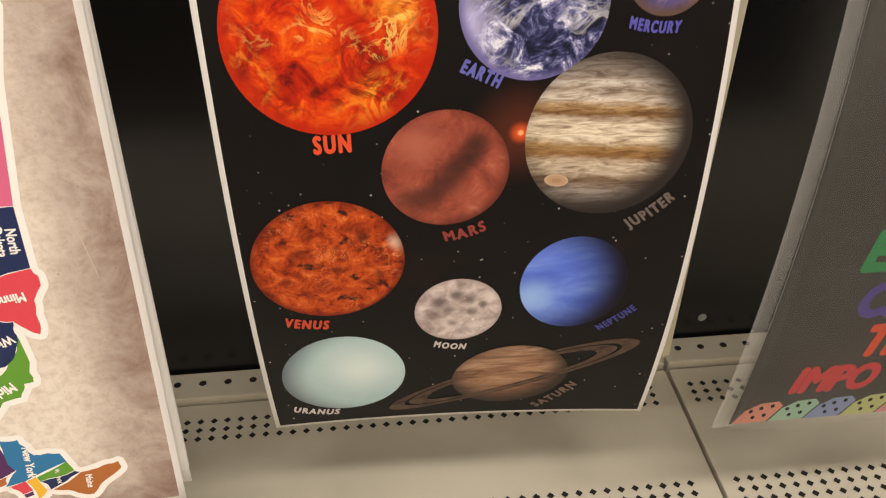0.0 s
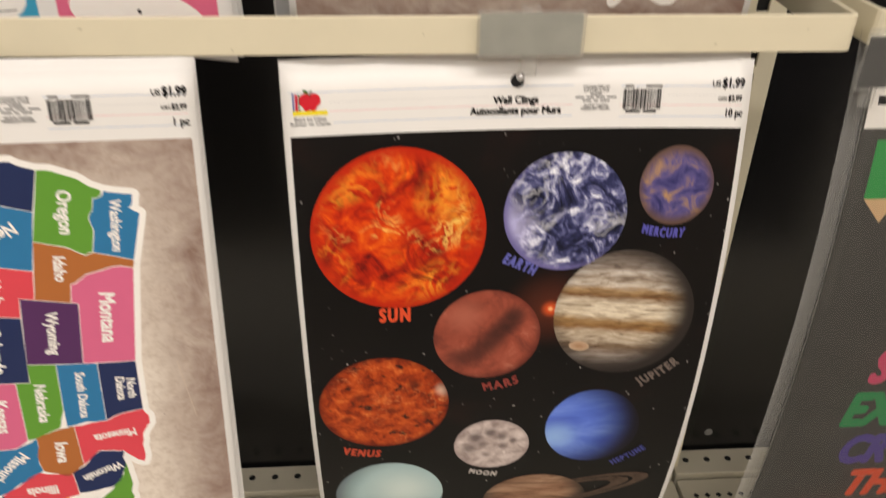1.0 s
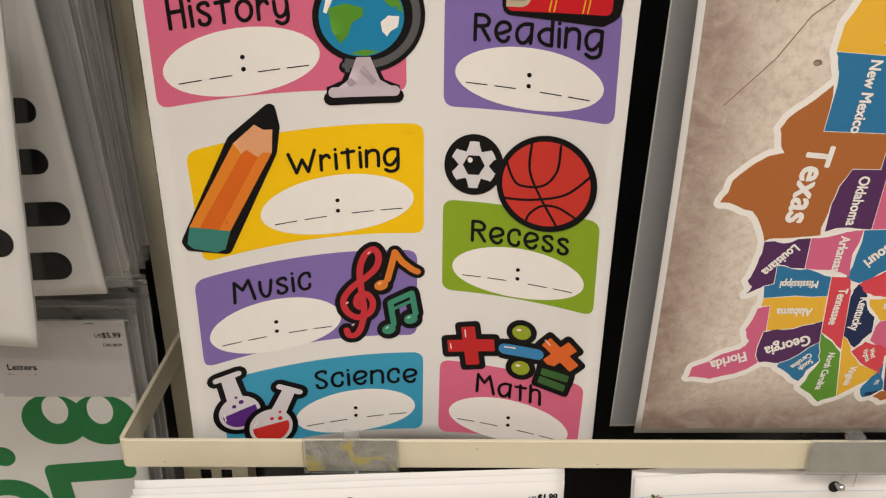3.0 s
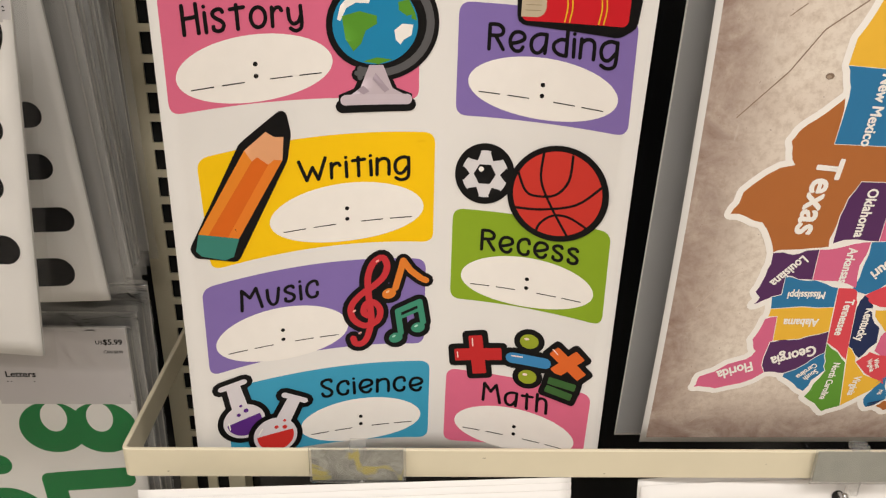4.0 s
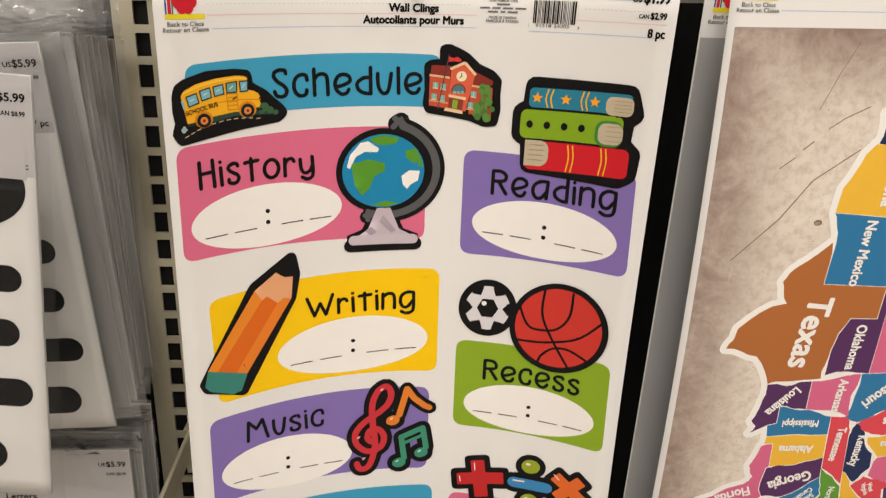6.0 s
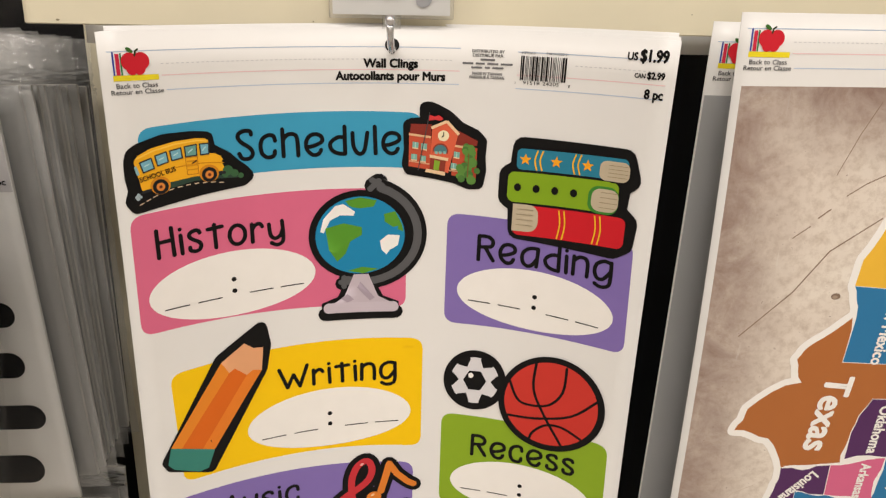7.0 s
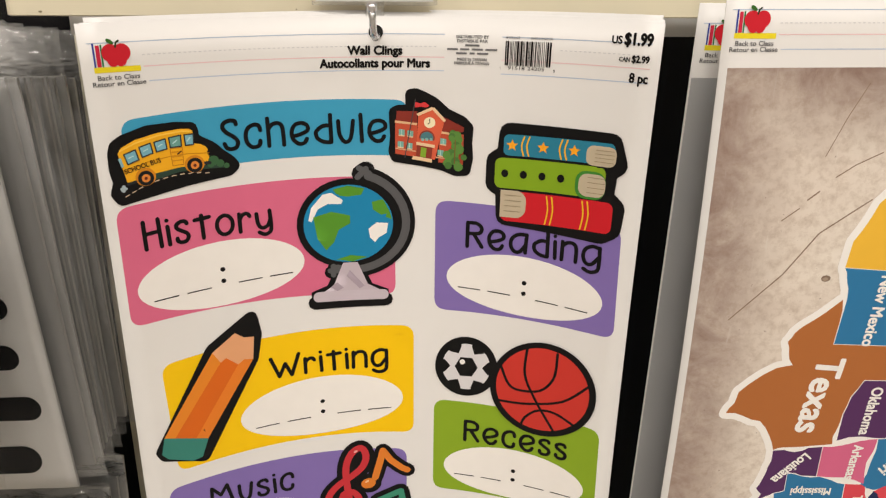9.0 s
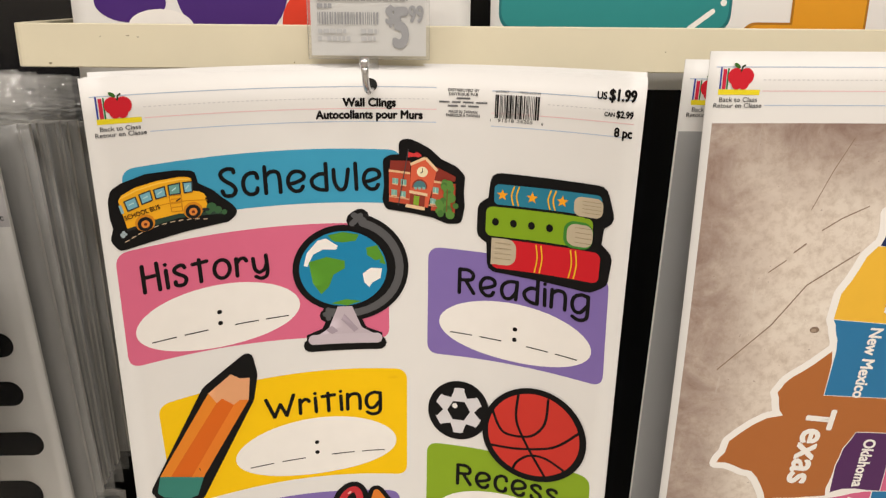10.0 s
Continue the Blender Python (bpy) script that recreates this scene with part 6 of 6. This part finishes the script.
def green_letters(make):
    g = ink("1d7a40")
    make().oval(148, 94, 28, 25, g, 1).oval(190, 94, 28, 25, g, 1.3).oval(150, 84, 11, 14, BOARD, 2).oval(188, 84, 11, 14, BOARD, 2).rect(110, 50, 216, 71, GREY_HEAD, 3).done()
    make().oval(96, 132, 11, 10, g, 1).done()
    p = make().rect(133, 140, 153, 250, g, 1, round_=7, turn=4)
    for v in (147, 192, 238):
        p.rect(136, v - 10, 210, v + 10, g, 1.3, round_=8, turn=5)
    p.done()
    make().oval(96, 190, 36, 34, g, 1).oval(92, 190, 20, 17, BOARD, 2).done()
    make().rect(110, 274, 209, 296, g, 1, round_=9, turn=4).done()


letter_card(LETTERS_FRONT, "white card of black cut-out letters in a clear bag", front_bars, seed=2)
letter_card(LETTERS_REAR, "tilted white card of black cut-out letters in a clear bag", stroke_bars(((120, 203, 141, 18), (120, 202, 178, 19), (110, 208, 218, 19), (120, 199, 260, 23))), seed=5)
letter_card(LETTERS_LOW, "white card of green cut-out letters in a clear bag", green_letters, 68, seed=9)
rng = random.Random(11)
for k in range(9):
    s = Sheet(-0.608 - 0.0004 * k + rng.uniform(-0.002, 0.002), 1.352 - 0.001 * k, (0.532 + 0.012 * k, 0.03, 0), wide=220, high=283, tilt=-2.6 + 0.3 * k + rng.uniform(-0.4, 0.4))
    ob = paper_sheet("letter_pack", s, "card pack in clear film behind others, its shade painted grey", "letter pack", SHADED_BOARD, "letter packs", thick=3.0)
    if k % 2 == 0:
        bag_over(s, ob, up=34, side=8, down=9, seed=20 + k, mat=BAG_TOP)
for k in range(4):
    s = Sheet(-0.604 + 0.0008 * k, 1.026 + 0.006 * k, (0.556 + 0.014 * k, 0.0, 0), wide=220, high=330, tilt=0.4 * k)
    ob = paper_sheet("letter_pack", s, "card pack in clear film behind green letters, shade painted grey", "letter pack", SHADED_BOARD, "letter packs", thick=3.0)
    if k % 2 == 0:
        bag_over(s, ob, up=20, side=8, down=9, seed=40 + k, mat=BAG_TOP)
peg(-0.590, 0.432, 1.366, 0.60)
peg(-0.603, 0.53, 1.036, 0.64)


# ---- the row above ----
def top_sheet(sheet, label, draw):
    root = paper_sheet("sticker_sheet", sheet, label, "poster", group="hanging sticker sheets")
    draw(lambda note: Print(sheet, "printed_shape", root, note))


def purple_shapes(make):
    v = ink("4a2a78")
    make("dark purple rounded shape").oval(98, 400, 34, 32, v, 1).done()
    make("dark purple curl").oval(36, 408, 22, 12, v, 1).oval(54, 422, 20, 10, WHITE, 2).done()
    make("orange red ball").oval(150, 420, 22, 22, ink("e0432c"), 1).done()


def teal_shapes(make):
    edge, t = ink("256f74"), ink("2f8c8c")
    p = make("teal block with a white gleam").rect(5, 330, 142, 424, edge, 1, round_=11).rect(6.4, 330, 140.4, 422, t, 2, round_=10)
    p.line([(118, 421), (131, 411)], 3, WHITE, 3).oval(137, 406, 1.9, 1.9, WHITE, 3).done()
    e, a = ink("a8701c"), ink("dd9a26")
    make("amber angled shape").rect(149, 417, 219.4, 450, e, 1, round_=8).rect(177, 330, 221.4, 440, e, 1, round_=8).rect(150.4, 418.4, 218, 450, a, 2, round_=8).rect(178.4, 330, 220, 440, a, 2, round_=8).done()


top_sheet(TOP_LEFT, "white sticker sheet with purple and red shapes above the bar", purple_shapes)
top_sheet(TOP_RIGHT, "white sticker sheet with teal and amber shapes above the bar", teal_shapes)


# ---- the poster in the next bay on the other side ----
def chalk_poster():
    m, nd, ln, b = nodes_of("chalkboard_print")
    tc = nd.new("ShaderNodeTexCoord")
    r = ramp_of(nd, ((0.3, (48, 48, 46)), (0.7, (68, 67, 64))))
    ln.new(noise_of(nd, ln, tc.outputs["Object"], 9, 8, 0.6, 0.6), r.inputs[0])
    ln.new(r.outputs[0], b.inputs["Base Color"])
    b.inputs["Roughness"].default_value = 0.4
    root = paper_sheet("motto_poster", RULES, "dark grey laminated poster with bright slogan letters in a clear sleeve", "poster", m)
    p = Print(RULES, "poster_header", root, "white header strip").rect(2, 1, 308, 72, WHITE, 0)
    p.rect(8, 50, 16, 56, BLACK, 1).rect(18, 50, 22, 56, BLACK, 1)
    p.done()
    for words, u, v, size, hx in (("S", 62, 278, 30, "e0527c"), ("EX", 52, 322, 32, "2f9a5c"), ("CR", 62, 365, 30, "5a4aa0"), ("THE", 80, 406, 30, "ea5a34"), ("IMPO", 38, 444, 27, "d8484c")):
        Print(RULES, "slogan_line", root, "bright slanted slogan capitals").text(words, u, v, size, ink(hx), 1, align="LEFT", wide=0.74, bold=0.05, slant=0.2).done()
    # Crayon inks paled with white: the film's glare is put into the colour.
    for k, hx in enumerate(("e39a86", "a4cdb4", "8fa0cc", "c6cf8c", "dd9aa2", "e0b08a", "a59cc8", "98c6ca")):
        u = 2 + 31 * k
        p = Print(RULES, "crayon_tip", root, "printed crayon tip, the sleeve's glare mixed into its ink")
        p.poly([(u, 478.6), (u + 7, 463), (u + 18, 455), (u + 33, 454), (u + 38, 460), (u + 29, 478.6)], ink(hx), 1 + 0.2 * (k % 2))
        for a, b in ((12, 464), (20, 461), (29, 459), (16, 472), (25, 470)):
            p.oval(u + a, b, 1.8, 2.4, BLACK, 2, n=10, turn=20)
        p.done()
    p = Print(RULES, "pencil_picture", root, "green printed pencil")
    p.rect(14, 80, 40, 122, ink("2f9a4c"), 1).poly([(14, 122), (40, 122), (30, 140)], ink("d8b48a"), 1)
    p.done()
    bag_over(RULES, root, up=4, side=7, down=4, lift=5.0, seed=31, mat=film("clear_sleeve_film", 0.03, 0.10, sheen=0.18), crumple=0.15)
    bag_over(RULES, root, up=2, side=13, down=6, lift=-5.0, seed=33, mat=BAG_TOP, crumple=0.1)


chalk_poster()
label_holder(0.283 + 0.014, 0.452, 0.93, 0.968, 0.012, DARK_FILL, "dark clear plastic holder edge beside the poster")


# ---- scuffs on the bars ----
SCUFF = ink("8d8468")
for n, (x, z, y, wd, hi) in enumerate(((-0.424, 1.4135, TOP_Y, 0.8, 0.6), (-0.408, 1.4140, TOP_Y, 2.4, 0.5), (-0.402, 1.4133, TOP_Y, 1.6, 0.5), (-0.455, 1.3985, TOP_Y, 2.2, 1.2), (-0.312, 1.4000, TOP_Y, 0.8, 0.8), (-0.10, 1.4075, TOP_Y, 0.7, 0.6),
                                      (-0.443, 0.958, BAR_Y, 2.0, 0.7), (-0.21, 0.9705, BAR_Y, 3.0, 0.5), (-0.12, 0.957, BAR_Y, 1.2, 0.9), (0.0, 0.966, BAR_Y, 0.8, 0.6), (0.19, 0.9585, BAR_Y, 2.6, 0.6), (0.25, 0.968, BAR_Y, 1.0, 0.7))):
    flat = Sheet(x, z, (y, 0, 0), wide=wd, high=hi)
    ob = Print(flat, "scuff_mark", bpy.data.objects["display_bar.001" if y == TOP_Y else "display_bar"], "small dark scuff").oval(wd / 2, hi / 2, wd / 2, hi / 2, SCUFF, 1, n=10).done()
